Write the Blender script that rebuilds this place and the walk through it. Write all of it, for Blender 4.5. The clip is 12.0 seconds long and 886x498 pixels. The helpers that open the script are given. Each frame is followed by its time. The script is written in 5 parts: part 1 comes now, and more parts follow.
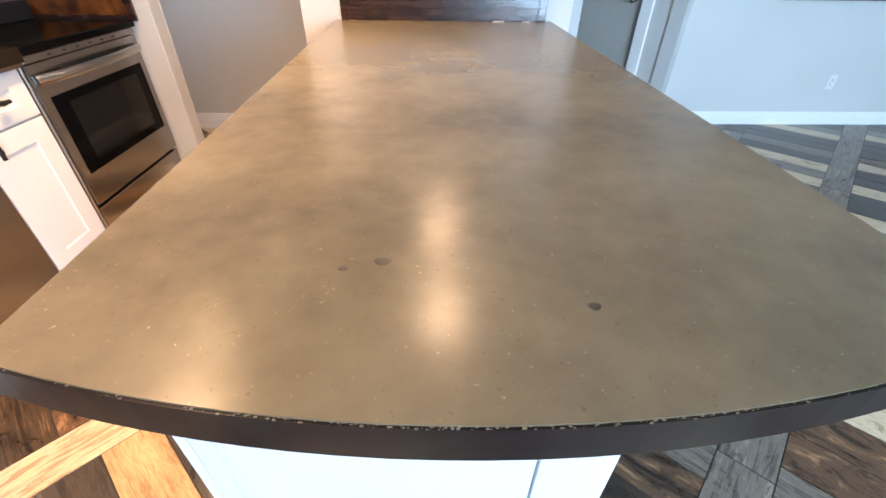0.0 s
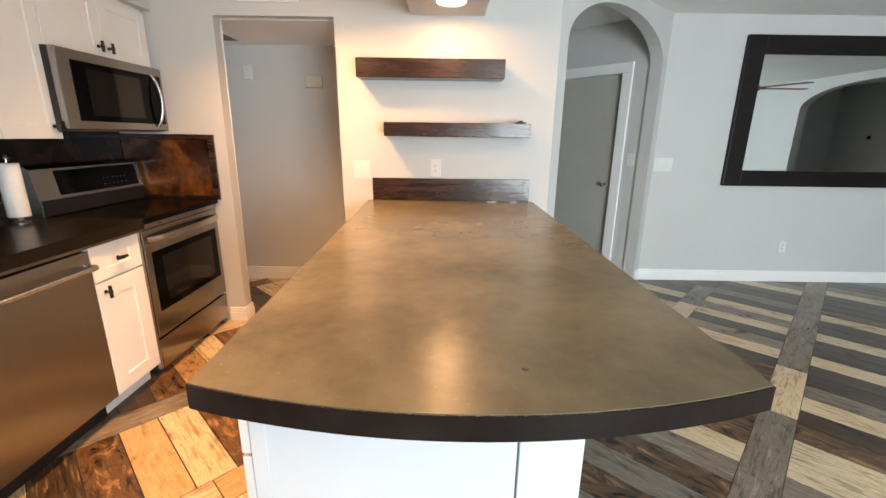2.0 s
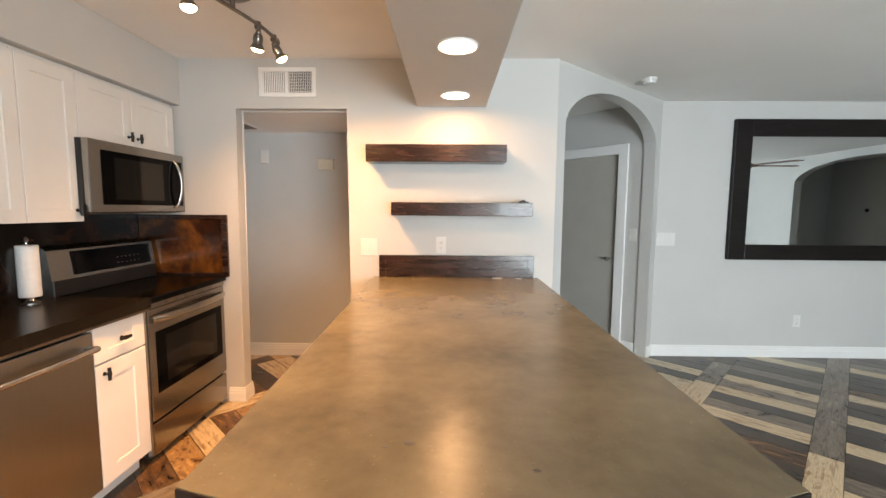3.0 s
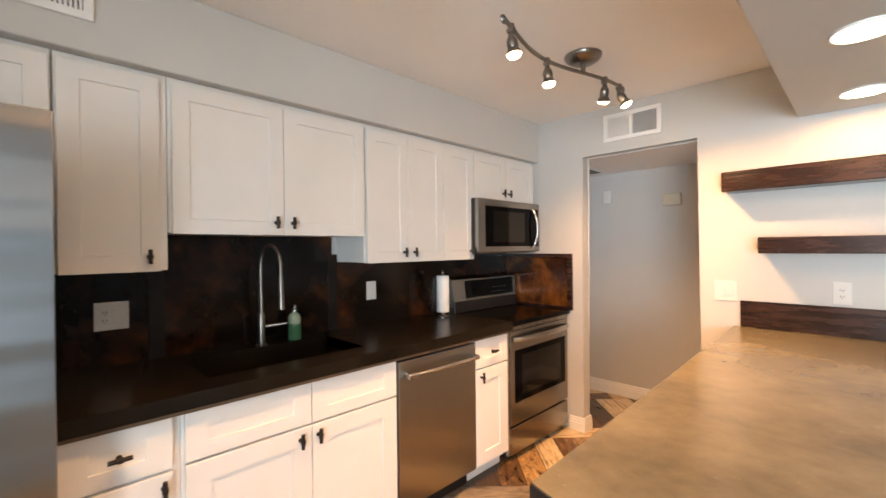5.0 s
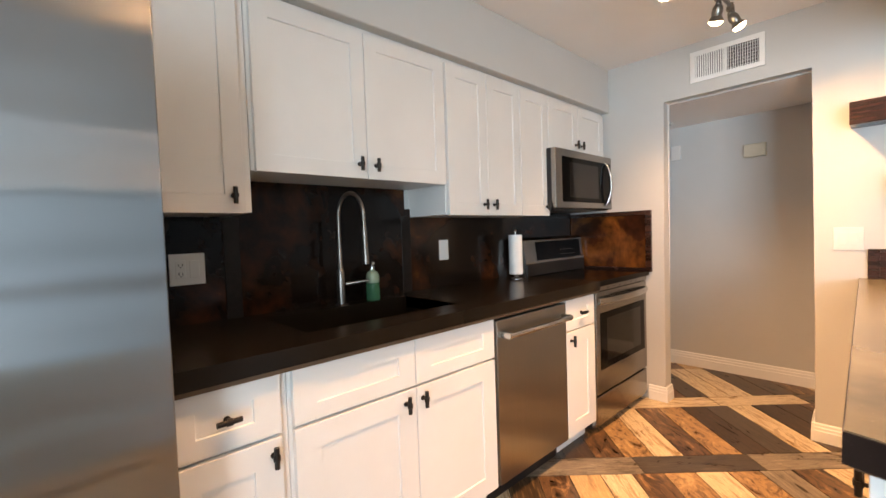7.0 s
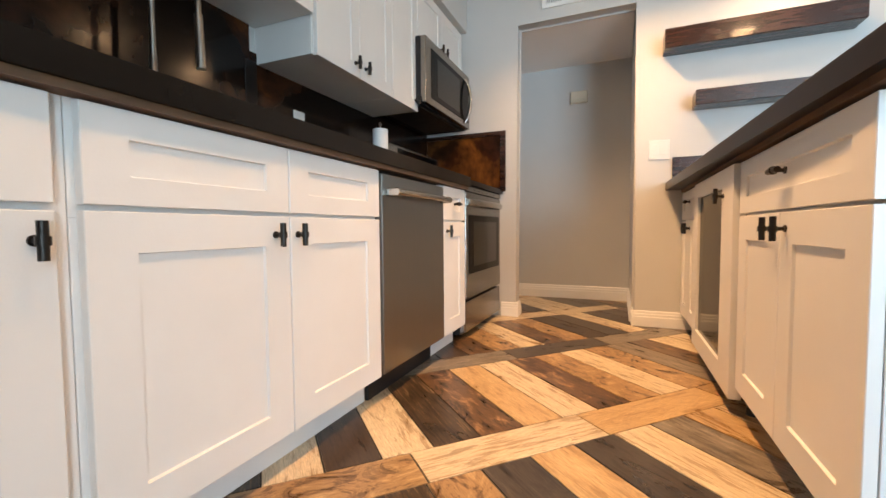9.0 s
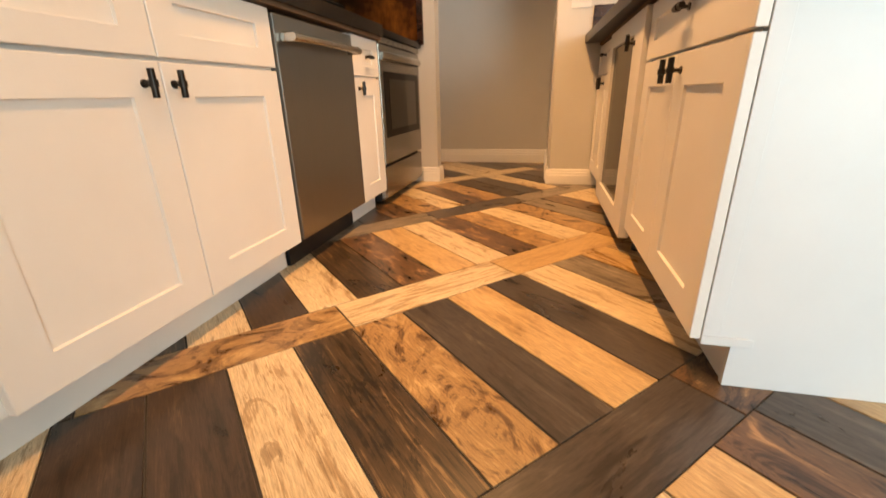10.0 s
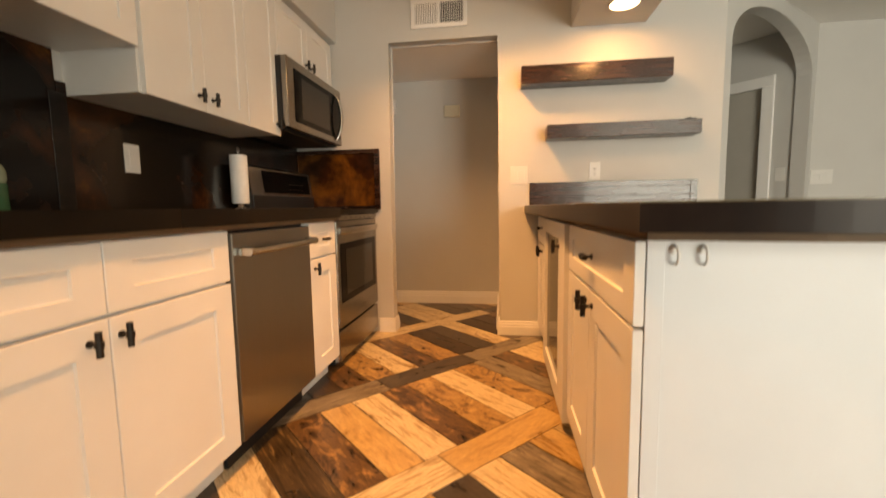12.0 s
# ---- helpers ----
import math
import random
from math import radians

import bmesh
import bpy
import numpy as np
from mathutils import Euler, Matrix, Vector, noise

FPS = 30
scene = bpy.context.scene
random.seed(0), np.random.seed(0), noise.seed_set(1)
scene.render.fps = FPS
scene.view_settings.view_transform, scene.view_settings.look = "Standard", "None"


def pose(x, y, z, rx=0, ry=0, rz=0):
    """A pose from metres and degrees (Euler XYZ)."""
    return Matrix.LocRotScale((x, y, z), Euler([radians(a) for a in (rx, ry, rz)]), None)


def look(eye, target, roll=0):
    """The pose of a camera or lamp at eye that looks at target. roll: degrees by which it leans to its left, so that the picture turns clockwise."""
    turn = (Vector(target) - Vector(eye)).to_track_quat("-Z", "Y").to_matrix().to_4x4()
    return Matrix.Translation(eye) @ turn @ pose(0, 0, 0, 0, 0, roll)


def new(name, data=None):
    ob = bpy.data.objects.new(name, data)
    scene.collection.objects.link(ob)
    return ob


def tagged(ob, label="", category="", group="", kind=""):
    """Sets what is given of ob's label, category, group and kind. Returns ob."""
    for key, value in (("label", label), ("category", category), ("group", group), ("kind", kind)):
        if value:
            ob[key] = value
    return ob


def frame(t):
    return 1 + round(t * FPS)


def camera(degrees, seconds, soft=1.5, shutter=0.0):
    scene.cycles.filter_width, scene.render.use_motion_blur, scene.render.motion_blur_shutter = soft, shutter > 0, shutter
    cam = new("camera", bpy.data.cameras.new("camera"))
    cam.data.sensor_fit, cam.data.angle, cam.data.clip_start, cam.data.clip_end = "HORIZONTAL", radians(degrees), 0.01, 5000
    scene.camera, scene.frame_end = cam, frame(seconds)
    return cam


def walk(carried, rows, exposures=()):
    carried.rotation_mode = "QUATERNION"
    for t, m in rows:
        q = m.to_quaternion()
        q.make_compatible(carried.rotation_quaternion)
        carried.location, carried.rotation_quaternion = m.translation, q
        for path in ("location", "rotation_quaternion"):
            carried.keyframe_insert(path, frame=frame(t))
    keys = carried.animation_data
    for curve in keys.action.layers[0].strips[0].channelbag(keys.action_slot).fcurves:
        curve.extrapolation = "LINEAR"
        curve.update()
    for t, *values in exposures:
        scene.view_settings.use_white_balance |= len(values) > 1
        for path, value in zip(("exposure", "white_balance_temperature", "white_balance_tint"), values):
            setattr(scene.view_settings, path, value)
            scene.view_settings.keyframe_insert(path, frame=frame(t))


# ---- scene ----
cam = camera(93.6, 12.0, shutter=0.15)
PATH = [
    (0, (-0.053, 0.105, 1.269), (-0.008, 1.722, 0.093), 0.7),
    (0.5, (-0.027, -0.004, 1.305), (-0.02, 1.809, 0.461), 0.6),
    (1, (-0.037, -0.173, 1.366), (0.015, 1.73, 0.753), 0.0),
    (1.5, (-0.041, -0.273, 1.388), (-0.036, 1.65, 0.838), 0.7),
    (2, (-0.038, -0.292, 1.387), (-0.04, 1.638, 0.864), 0.8),
    (2.5, (-0.037, -0.285, 1.411), (-0.054, 1.687, 1.076), 0.6),
    (2.7, (-0.042, -0.286, 1.42), (-0.066, 1.698, 1.166), 0.5),
    (4.3, (0.006, -0.303, 1.428), (-0.539, 1.62, 1.352), -1.8),
    (4.5, (-0.005, -0.296, 1.427), (-0.859, 1.511, 1.374), -1.8),
    (5, (-0.015, -0.354, 1.433), (-1.44, 1.049, 1.427), -0.6),
    (5.5, (-0.054, -0.482, 1.463), (-1.64, 0.738, 1.472), -0.6),
    (6, (-0.096, -0.571, 1.453), (-1.67, 0.662, 1.417), -0.9),
    (6.5, (-0.241, -0.536, 1.404), (-1.775, 0.743, 1.305), -1.3),
    (6.7, (-0.322, -0.511, 1.371), (-1.836, 0.794, 1.278), -1.8),
    (8.3, (-0.867, -0.404, 0.674), (-1.952, 1.277, 0.648), 0.1),
    (8.5, (-0.86, -0.406, 0.673), (-1.873, 1.317, 0.638), -0.2),
    (9, (-0.848, -0.388, 0.658), (-1.626, 1.452, 0.56), -0.4),
    (9.5, (-0.822, -0.386, 0.652), (-1.386, 1.517, 0.404), -0.9),
    (10, (-0.809, -0.377, 0.606), (-1.241, 1.449, -0.086), -1.4),
    (10.5, (-0.796, -0.375, 0.537), (-1.184, 1.284, -0.51), -0.7),
    (11, (-0.797, -0.371, 0.532), (-1.182, 1.324, -0.458), -0.4),
    (11.5, (-0.792, -0.361, 0.576), (-1.165, 1.506, -0.038), -0.4),
    (12, (-0.736, -0.366, 0.94), (-1.015, 1.605, 0.741), -0.9),
]
walk(cam, [(t, look(eye, target, roll)) for t, eye, target, roll in PATH], [
    (0, 0.58, 5800, 17), (0.5, 0.45, 6350, 17), (1.5, 0.28, 7500, 22), (2.5, 0.24, 8000, 23), (4.5, 0.28, 8000, 25), (5.5, 0.36, 7300, 22), (6.5, 0.34, 7300, 22),
    (8.5, 0.19, 6550, 15), (9.5, 0.0, 7200, 16), (10.5, -0.10, 10500, 25), (11.5, -0.12, 10800, 24), (12, -0.25, 12300, 28)])

# ---------------- light ----------------
world = bpy.data.worlds.new("sky_world")
scene.world = world
world.use_nodes = True
wn = world.node_tree
sky = wn.nodes.new("ShaderNodeTexSky")
sky.sky_type = "NISHITA"
sky.sun_disc = False
sky.sun_elevation, sky.sun_rotation = radians(50), radians(200)
wn.links.new(sky.outputs[0], wn.nodes["Background"].inputs[0])
wn.nodes["Background"].inputs[1].default_value = 0.1

WARM = (1.0, 0.57, 0.25)
DAY = (0.60, 0.845, 1.0)


def lamp(name, kind, m, power, colour, **more):
    data = bpy.data.lights.new(name, kind)
    data.energy, data.color = power, colour
    for key, value in more.items():
        if key == "shape":
            data.shape = value
        elif key == "size":
            data.size = value
        elif key == "size_y":
            data.size_y = value
        elif key == "radius":
            data.shadow_soft_size = value
        elif key == "cone":
            data.spot_size = radians(value)
        elif key == "blend":
            data.spot_blend = value
    ob = new(name, data)
    ob.matrix_basis = m
    return ob


sun = lamp("sun", "SUN", look((0, 0, 20), (3.0, 8.0, 0)), 1.2, (1.0, 0.95, 0.88))
sun.data.angle = radians(10)
lamp("window_light", "AREA", look((2.3, -3.42, 1.12), (2.3, 0, 1.52)), 318, DAY, shape="RECTANGLE", size=2.6, size_y=2.0)

lamp("window_light", "AREA", look((-3.33, 3.2, 1.3), (0, 3.2, 1.2)), 2.5, (0.86, 0.92, 1.0), shape="RECTANGLE", size=0.7, size_y=1.3)

# ---------------- materials ----------------


def nodes_of(name):
    m = bpy.data.materials.new(name)
    m.use_nodes = True
    t = m.node_tree
    return m, t, t.nodes["Principled BSDF"]


def add(t, kind, **props):
    n = t.nodes.new(kind)
    for key, value in props.items():
        n.inputs[key].default_value = value
    return n


def ramp(t, stops):
    r = t.nodes.new("ShaderNodeValToRGB")
    el = r.color_ramp.elements
    while len(el) < len(stops):
        el.new(0.5)
    for e, (p, c) in zip(el, stops):
        e.position, e.color = p, (*c, 1)
    return r


def surface(name, c1, c2, scale=6.0, rough=0.5, rough_var=0.1, bump=0.1, fine=180.0, metal=0.0, stretch=(1, 1, 1), coat=0.0, spec=0.5):
    """Two colours mixed by cloudy noise, with fine grain in the relief and uneven gloss."""
    m, t, p = nodes_of(name)
    L = t.links.new
    co = t.nodes.new("ShaderNodeTexCoord")
    mp = t.nodes.new("ShaderNodeMapping")
    mp.inputs["Scale"].default_value = stretch
    L(co.outputs["Object"], mp.inputs["Vector"])
    big = add(t, "ShaderNodeTexNoise", Scale=scale, Detail=5.0, Roughness=0.6)
    small = add(t, "ShaderNodeTexNoise", Scale=fine, Detail=2.0)
    for n in (big, small):
        L(mp.outputs[0], n.inputs["Vector"])
    r = ramp(t, ((0.32, c1), (0.68, c2)))
    L(big.outputs["Fac"], r.inputs[0])
    L(r.outputs[0], p.inputs["Base Color"])
    rr = add(t, "ShaderNodeMapRange", **{"To Min": max(rough - rough_var, 0.02), "To Max": rough + rough_var})
    L(big.outputs["Fac"], rr.inputs["Value"])
    L(rr.outputs[0], p.inputs["Roughness"])
    if bump:
        b = add(t, "ShaderNodeBump", Strength=bump, Distance=0.002)
        L(small.outputs["Fac"], b.inputs["Height"])
        L(b.outputs[0], p.inputs["Normal"])
    p.inputs["Metallic"].default_value = metal
    p.inputs["Coat Weight"].default_value = coat
    p.inputs["Coat Roughness"].default_value = 0.08
    p.inputs["Specular IOR Level"].default_value = spec
    return m


def steel_material(name, colour, axis, rough=0.30, aniso=0.75, uneven=1.0, wave=0.0):
    """Brushed stainless steel, its grain along the given axis scale."""
    m, t, p = nodes_of(name)
    L = t.links.new
    co = t.nodes.new("ShaderNodeTexCoord")
    mp = t.nodes.new("ShaderNodeMapping")
    mp.inputs["Scale"].default_value = axis
    L(co.outputs["Object"], mp.inputs["Vector"])
    n = add(t, "ShaderNodeTexNoise", Scale=1.0, Detail=3.0)
    L(mp.outputs[0], n.inputs["Vector"])
    rr = add(t, "ShaderNodeMapRange", **{"To Min": rough - 0.025 * uneven, "To Max": rough + 0.03 * uneven})
    L(n.outputs["Fac"], rr.inputs["Value"])
    L(rr.outputs[0], p.inputs["Roughness"])
    dark = tuple(c * (1 - 0.05 * uneven) for c in colour)
    r = ramp(t, ((0.35, dark), (0.65, colour)))
    L(n.outputs["Fac"], r.inputs[0])
    L(r.outputs[0], p.inputs["Base Color"])
    b = add(t, "ShaderNodeBump", Strength=0.002 * uneven, Distance=0.001)
    L(n.outputs["Fac"], b.inputs["Height"])
    if wave:
        mw = t.nodes.new("ShaderNodeMapping")
        mw.inputs["Scale"].default_value = (0.1, 0.15, 8.0)
        L(co.outputs["Object"], mw.inputs["Vector"])
        sheet = add(t, "ShaderNodeTexNoise", Scale=1.0, Detail=0.6)
        L(mw.outputs[0], sheet.inputs["Vector"])
        b2 = add(t, "ShaderNodeBump", Strength=1.0, Distance=wave)
        L(sheet.outputs["Fac"], b2.inputs["Height"])
        L(b.outputs[0], b2.inputs["Normal"])
        b = b2
    L(b.outputs[0], p.inputs["Normal"])
    tan = add(t, "ShaderNodeCombineXYZ", Y=1.0)
    L(tan.outputs[0], p.inputs["Tangent"])
    p.inputs["Metallic"].default_value = 1.0
    p.inputs["Anisotropic"].default_value = aniso
    return m


def plank_material(name, base, dark, light, blotch=0.55, worn=0.6, cloud=(4.0, 9.0), swirl=1.2, flakes=(5.0, 17.0)):
    """Wood-look porcelain: streaks along the plank, blotches and knots; each plank takes its own part of the pattern."""
    m, t, p = nodes_of(name)
    L = t.links.new
    uv = t.nodes.new("ShaderNodeUVMap")
    uv.uv_map = "plank"
    info = t.nodes.new("ShaderNodeObjectInfo")
    geo = t.nodes.new("ShaderNodeNewGeometry")
    s = add(t, "ShaderNodeMath")
    L(info.outputs["Random"], s.inputs[0])
    L(geo.outputs["Random Per Island"], s.inputs[1])
    k = add(t, "ShaderNodeMath")
    k.operation = "MULTIPLY"
    k.inputs[1].default_value = 37.0
    L(s.outputs[0], k.inputs[0])
    vec = t.nodes.new("ShaderNodeVectorMath")
    vec.operation = "ADD"
    L(uv.outputs[0], vec.inputs[0])
    L(k.outputs[0], vec.inputs[1])
    m1 = t.nodes.new("ShaderNodeMapping")
    m1.inputs["Scale"].default_value = (5.0, 70.0, 1.0)
    L(vec.outputs[0], m1.inputs["Vector"])
    m2 = t.nodes.new("ShaderNodeMapping")
    m2.inputs["Scale"].default_value = (*cloud, 1.0)
    L(vec.outputs[0], m2.inputs["Vector"])
    streak = add(t, "ShaderNodeTexNoise", Scale=1.0, Detail=7.0, Roughness=0.62, Distortion=0.6)
    L(m1.outputs[0], streak.inputs["Vector"])
    blot = add(t, "ShaderNodeTexNoise", Scale=1.0, Detail=7.0, Roughness=0.66, Distortion=swirl)
    L(m2.outputs[0], blot.inputs["Vector"])
    mixf = add(t, "ShaderNodeMix")
    mixf.inputs[0].default_value = blotch
    L(streak.outputs["Fac"], mixf.inputs[2])
    L(blot.outputs["Fac"], mixf.inputs[3])
    r = ramp(t, ((0.36, tuple(c * 0.7 for c in dark)), (0.435, dark), (0.48, base), (0.54, base), (0.62, light)))
    L(mixf.outputs[0], r.inputs[0])
    m3 = t.nodes.new("ShaderNodeMapping")
    m3.inputs["Scale"].default_value = (*flakes, 1.0)
    m3.inputs["Location"].default_value = (3.3, 7.1, 0.0)
    L(vec.outputs[0], m3.inputs["Vector"])
    flake = add(t, "ShaderNodeTexNoise", Scale=1.0, Detail=8.0, Roughness=0.7, Distortion=1.6)
    L(m3.outputs[0], flake.inputs["Vector"])
    edge = add(t, "ShaderNodeMapRange", **{"From Min": 0.40, "From Max": 0.42, "To Min": worn, "To Max": 0.0})
    L(flake.outputs["Fac"], edge.inputs["Value"])
    m4 = t.nodes.new("ShaderNodeMapping")
    m4.inputs["Scale"].default_value = (26.0, 420.0, 1.0)
    L(vec.outputs[0], m4.inputs["Vector"])
    grain = add(t, "ShaderNodeTexNoise", Scale=1.0, Detail=4.0, Roughness=0.7)
    L(m4.outputs[0], grain.inputs["Vector"])
    gm = add(t, "ShaderNodeMapRange", **{"From Min": 0.3, "From Max": 0.7, "To Min": 0.60, "To Max": 1.30})
    L(grain.outputs["Fac"], gm.inputs["Value"])
    worn_mix = t.nodes.new("ShaderNodeMix")
    worn_mix.data_type = "RGBA"
    L(edge.outputs[0], worn_mix.inputs[0])
    L(r.outputs[0], worn_mix.inputs[6])
    worn_mix.inputs[7].default_value = (*(c * 0.8 for c in dark), 1)
    grained = t.nodes.new("ShaderNodeVectorMath")
    grained.operation = "SCALE"
    L(worn_mix.outputs[2], grained.inputs[0])
    L(gm.outputs[0], grained.inputs["Scale"])
    m5 = t.nodes.new("ShaderNodeMapping")
    m5.inputs["Scale"].default_value = (3.0, 7.5, 1.0)
    m5.inputs["Location"].default_value = (1.7, 4.2, 0.0)
    L(vec.outputs[0], m5.inputs["Vector"])
    knot = add(t, "ShaderNodeTexVoronoi", Scale=1.0, Randomness=1.0)
    L(m5.outputs[0], knot.inputs["Vector"])
    ring = add(t, "ShaderNodeMapRange", **{"From Min": 0.03, "From Max": 0.13, "To Min": 0.38, "To Max": 1.0})
    L(knot.outputs["Distance"], ring.inputs["Value"])
    wear = add(t, "ShaderNodeMath")
    wear.operation = "ADD"
    wear.use_clamp = True
    L(ring.outputs[0], wear.inputs[0])
    L(flake.outputs["Fac"], wear.inputs[1])
    scuffed = t.nodes.new("ShaderNodeVectorMath")
    scuffed.operation = "SCALE"
    L(grained.outputs[0], scuffed.inputs[0])
    L(wear.outputs[0], scuffed.inputs["Scale"])
    L(scuffed.outputs[0], p.inputs["Base Color"])
    rr = add(t, "ShaderNodeMapRange", **{"To Min": 0.20, "To Max": 0.40})
    L(blot.outputs["Fac"], rr.inputs["Value"])
    L(rr.outputs[0], p.inputs["Roughness"])
    b = add(t, "ShaderNodeBump", Strength=0.12, Distance=0.002)
    L(streak.outputs["Fac"], b.inputs["Height"])
    L(b.outputs[0], p.inputs["Normal"])
    return m


def glow(name, colour, strength):
    m, t, p = nodes_of(name)
    p.inputs["Base Color"].default_value = (0.9, 0.88, 0.8, 1)
    p.inputs["Emission Color"].default_value = (*colour, 1)
    p.inputs["Emission Strength"].default_value = strength
    return m


def clear_glass(name, tint=(1, 1, 1), rough=0.0):
    m, t, p = nodes_of(name)
    p.inputs["Base Color"].default_value = (*tint, 1)
    p.inputs["Transmission Weight"].default_value = 1.0
    p.inputs["Roughness"].default_value = rough
    p.inputs["IOR"].default_value = 1.45
    return m


def mirror_material():
    m, t, p = nodes_of("mirror_glass")
    p.inputs["Base Color"].default_value = (0.74, 0.77, 0.77, 1)
    p.inputs["Metallic"].default_value = 1.0
    p.inputs["Roughness"].default_value = 0.01
    return m


PAINT = surface("grey_wall_paint", (0.54, 0.54, 0.525), (0.57, 0.57, 0.555), 1.5, 0.6, 0.06, 0.25, 260)
CEILING = surface("ceiling_paint", (0.84, 0.83, 0.81), (0.88, 0.87, 0.85), 1.2, 0.75, 0.05, 0.4, 200)
TRIM = surface("white_trim_paint", (0.80, 0.80, 0.79), (0.84, 0.84, 0.83), 4, 0.38, 0.05, 0.05, 200)
CABINET = surface("white_cabinet_paint", (0.71, 0.70, 0.68), (0.75, 0.74, 0.72), 3, 0.36, 0.05, 0.06, 220)
PANEL = surface("white_panel_board", (0.65, 0.68, 0.71), (0.69, 0.72, 0.75), 3, 0.4, 0.05, 0.05, 220)
BRONZE = surface("dark_bronze", (0.018, 0.015, 0.013), (0.035, 0.03, 0.026), 30, 0.38, 0.08, 0.08, 300, metal=0.6)
BLACK_GAP = surface("shadow_gap_black", (0.006, 0.006, 0.006), (0.01, 0.01, 0.01), 8, 0.8, 0.05, 0)
BLACK_GLASS = surface("black_glass", (0.002, 0.002, 0.0022), (0.003, 0.003, 0.0034), 4, 0.10, 0.02, 0, spec=0.06)
BLACK_PLASTIC = surface("black_plastic", (0.007, 0.007, 0.008), (0.012, 0.012, 0.013), 12, 0.42, 0.06, 0.08, 300)
STEEL = steel_material("brushed_steel", (0.325, 0.308, 0.285), (3.0, 3.0, 260.0), 0.25, 0.8)
STEEL_DARK = steel_material("brushed_steel_warm", (0.275, 0.262, 0.242), (300.0, 300.0, 3.0), 0.36)
FRIDGE_STEEL = steel_material("fridge_steel", (0.275, 0.282, 0.295), (1.0, 1.0, 14.0), 0.29, 1.0, 0.15, 0.020)
CHROME = surface("satin_chrome", (0.44, 0.43, 0.41), (0.52, 0.51, 0.49), 20, 0.22, 0.05, 0.0, metal=1.0)
GREY_METAL = surface("brushed_nickel", (0.22, 0.20, 0.18), (0.28, 0.26, 0.24), 20, 0.34, 0.06, 0.05, metal=1.0)
DOOR_GREY = surface("grey_door_paint", (0.42, 0.395, 0.355), (0.46, 0.435, 0.395), 3, 0.42, 0.06, 0.06)
WOOD_DARK = surface("dark_walnut_stain", (0.011, 0.0048, 0.003), (0.046, 0.0165, 0.009), 5, 0.27, 0.07, 0.15, 60, stretch=(1, 8, 8), coat=0.25)
MIRROR_WOOD = surface("espresso_wood", (0.006, 0.0045, 0.004), (0.014, 0.010, 0.009), 5, 0.36, 0.06, 0.12, 60, stretch=(1, 8, 8), spec=0.25)
PLYWOOD = surface("raw_plywood_edge", (0.085, 0.046, 0.024), (0.15, 0.085, 0.045), 8, 0.65, 0.1, 0.2, 120, stretch=(1, 1, 6))
PLASTIC_WHITE = surface("white_plastic", (0.67, 0.665, 0.645), (0.71, 0.705, 0.685), 8, 0.35, 0.05, 0.0)
PLASTIC_CREAM = surface("cream_plastic", (0.62, 0.585, 0.47), (0.66, 0.62, 0.51), 8, 0.4, 0.05, 0.0)
PAPER = surface("paper_towel", (0.80, 0.80, 0.80), (0.86, 0.86, 0.86), 40, 0.9, 0.05, 0.6, 160)
FAN_WOOD = surface("fan_blade_wood", (0.19, 0.042, 0.028), (0.26, 0.07, 0.045), 5, 0.4, 0.05, 0.1, 60, stretch=(1, 8, 1))
GROUT = surface("dark_grout", (0.03, 0.026, 0.022), (0.05, 0.044, 0.038), 12, 0.85, 0.05, 0.3)
LAWN = surface("lawn", (0.04, 0.09, 0.025), (0.08, 0.15, 0.04), 3, 0.9, 0.05, 0.5, 40)
HEDGE = surface("hedge_leaves", (0.03, 0.07, 0.02), (0.07, 0.13, 0.04), 9, 0.7, 0.1, 0.6, 30)
GREEN_SOAP = surface("green_soap", (0.03, 0.115, 0.06), (0.045, 0.15, 0.08), 30, 0.18, 0.03, 0.0)
PALE_PLASTIC = surface("pale_bottle", (0.20, 0.27, 0.19), (0.26, 0.33, 0.24), 30, 0.22, 0.03, 0.0)
GLASS = clear_glass("window_glass")
DARK_GLASS = surface("smoked_glass", (0.005, 0.005, 0.0048), (0.008, 0.0078, 0.0074), 3, 0.07, 0.02, 0, spec=0.25)
BULB = glow("warm_bulb", (1.0, 0.70, 0.36), 56.0)
DOWNLIGHT = glow("downlight_lens", (1.0, 0.80, 0.55), 18.0)
MIRROR = mirror_material()


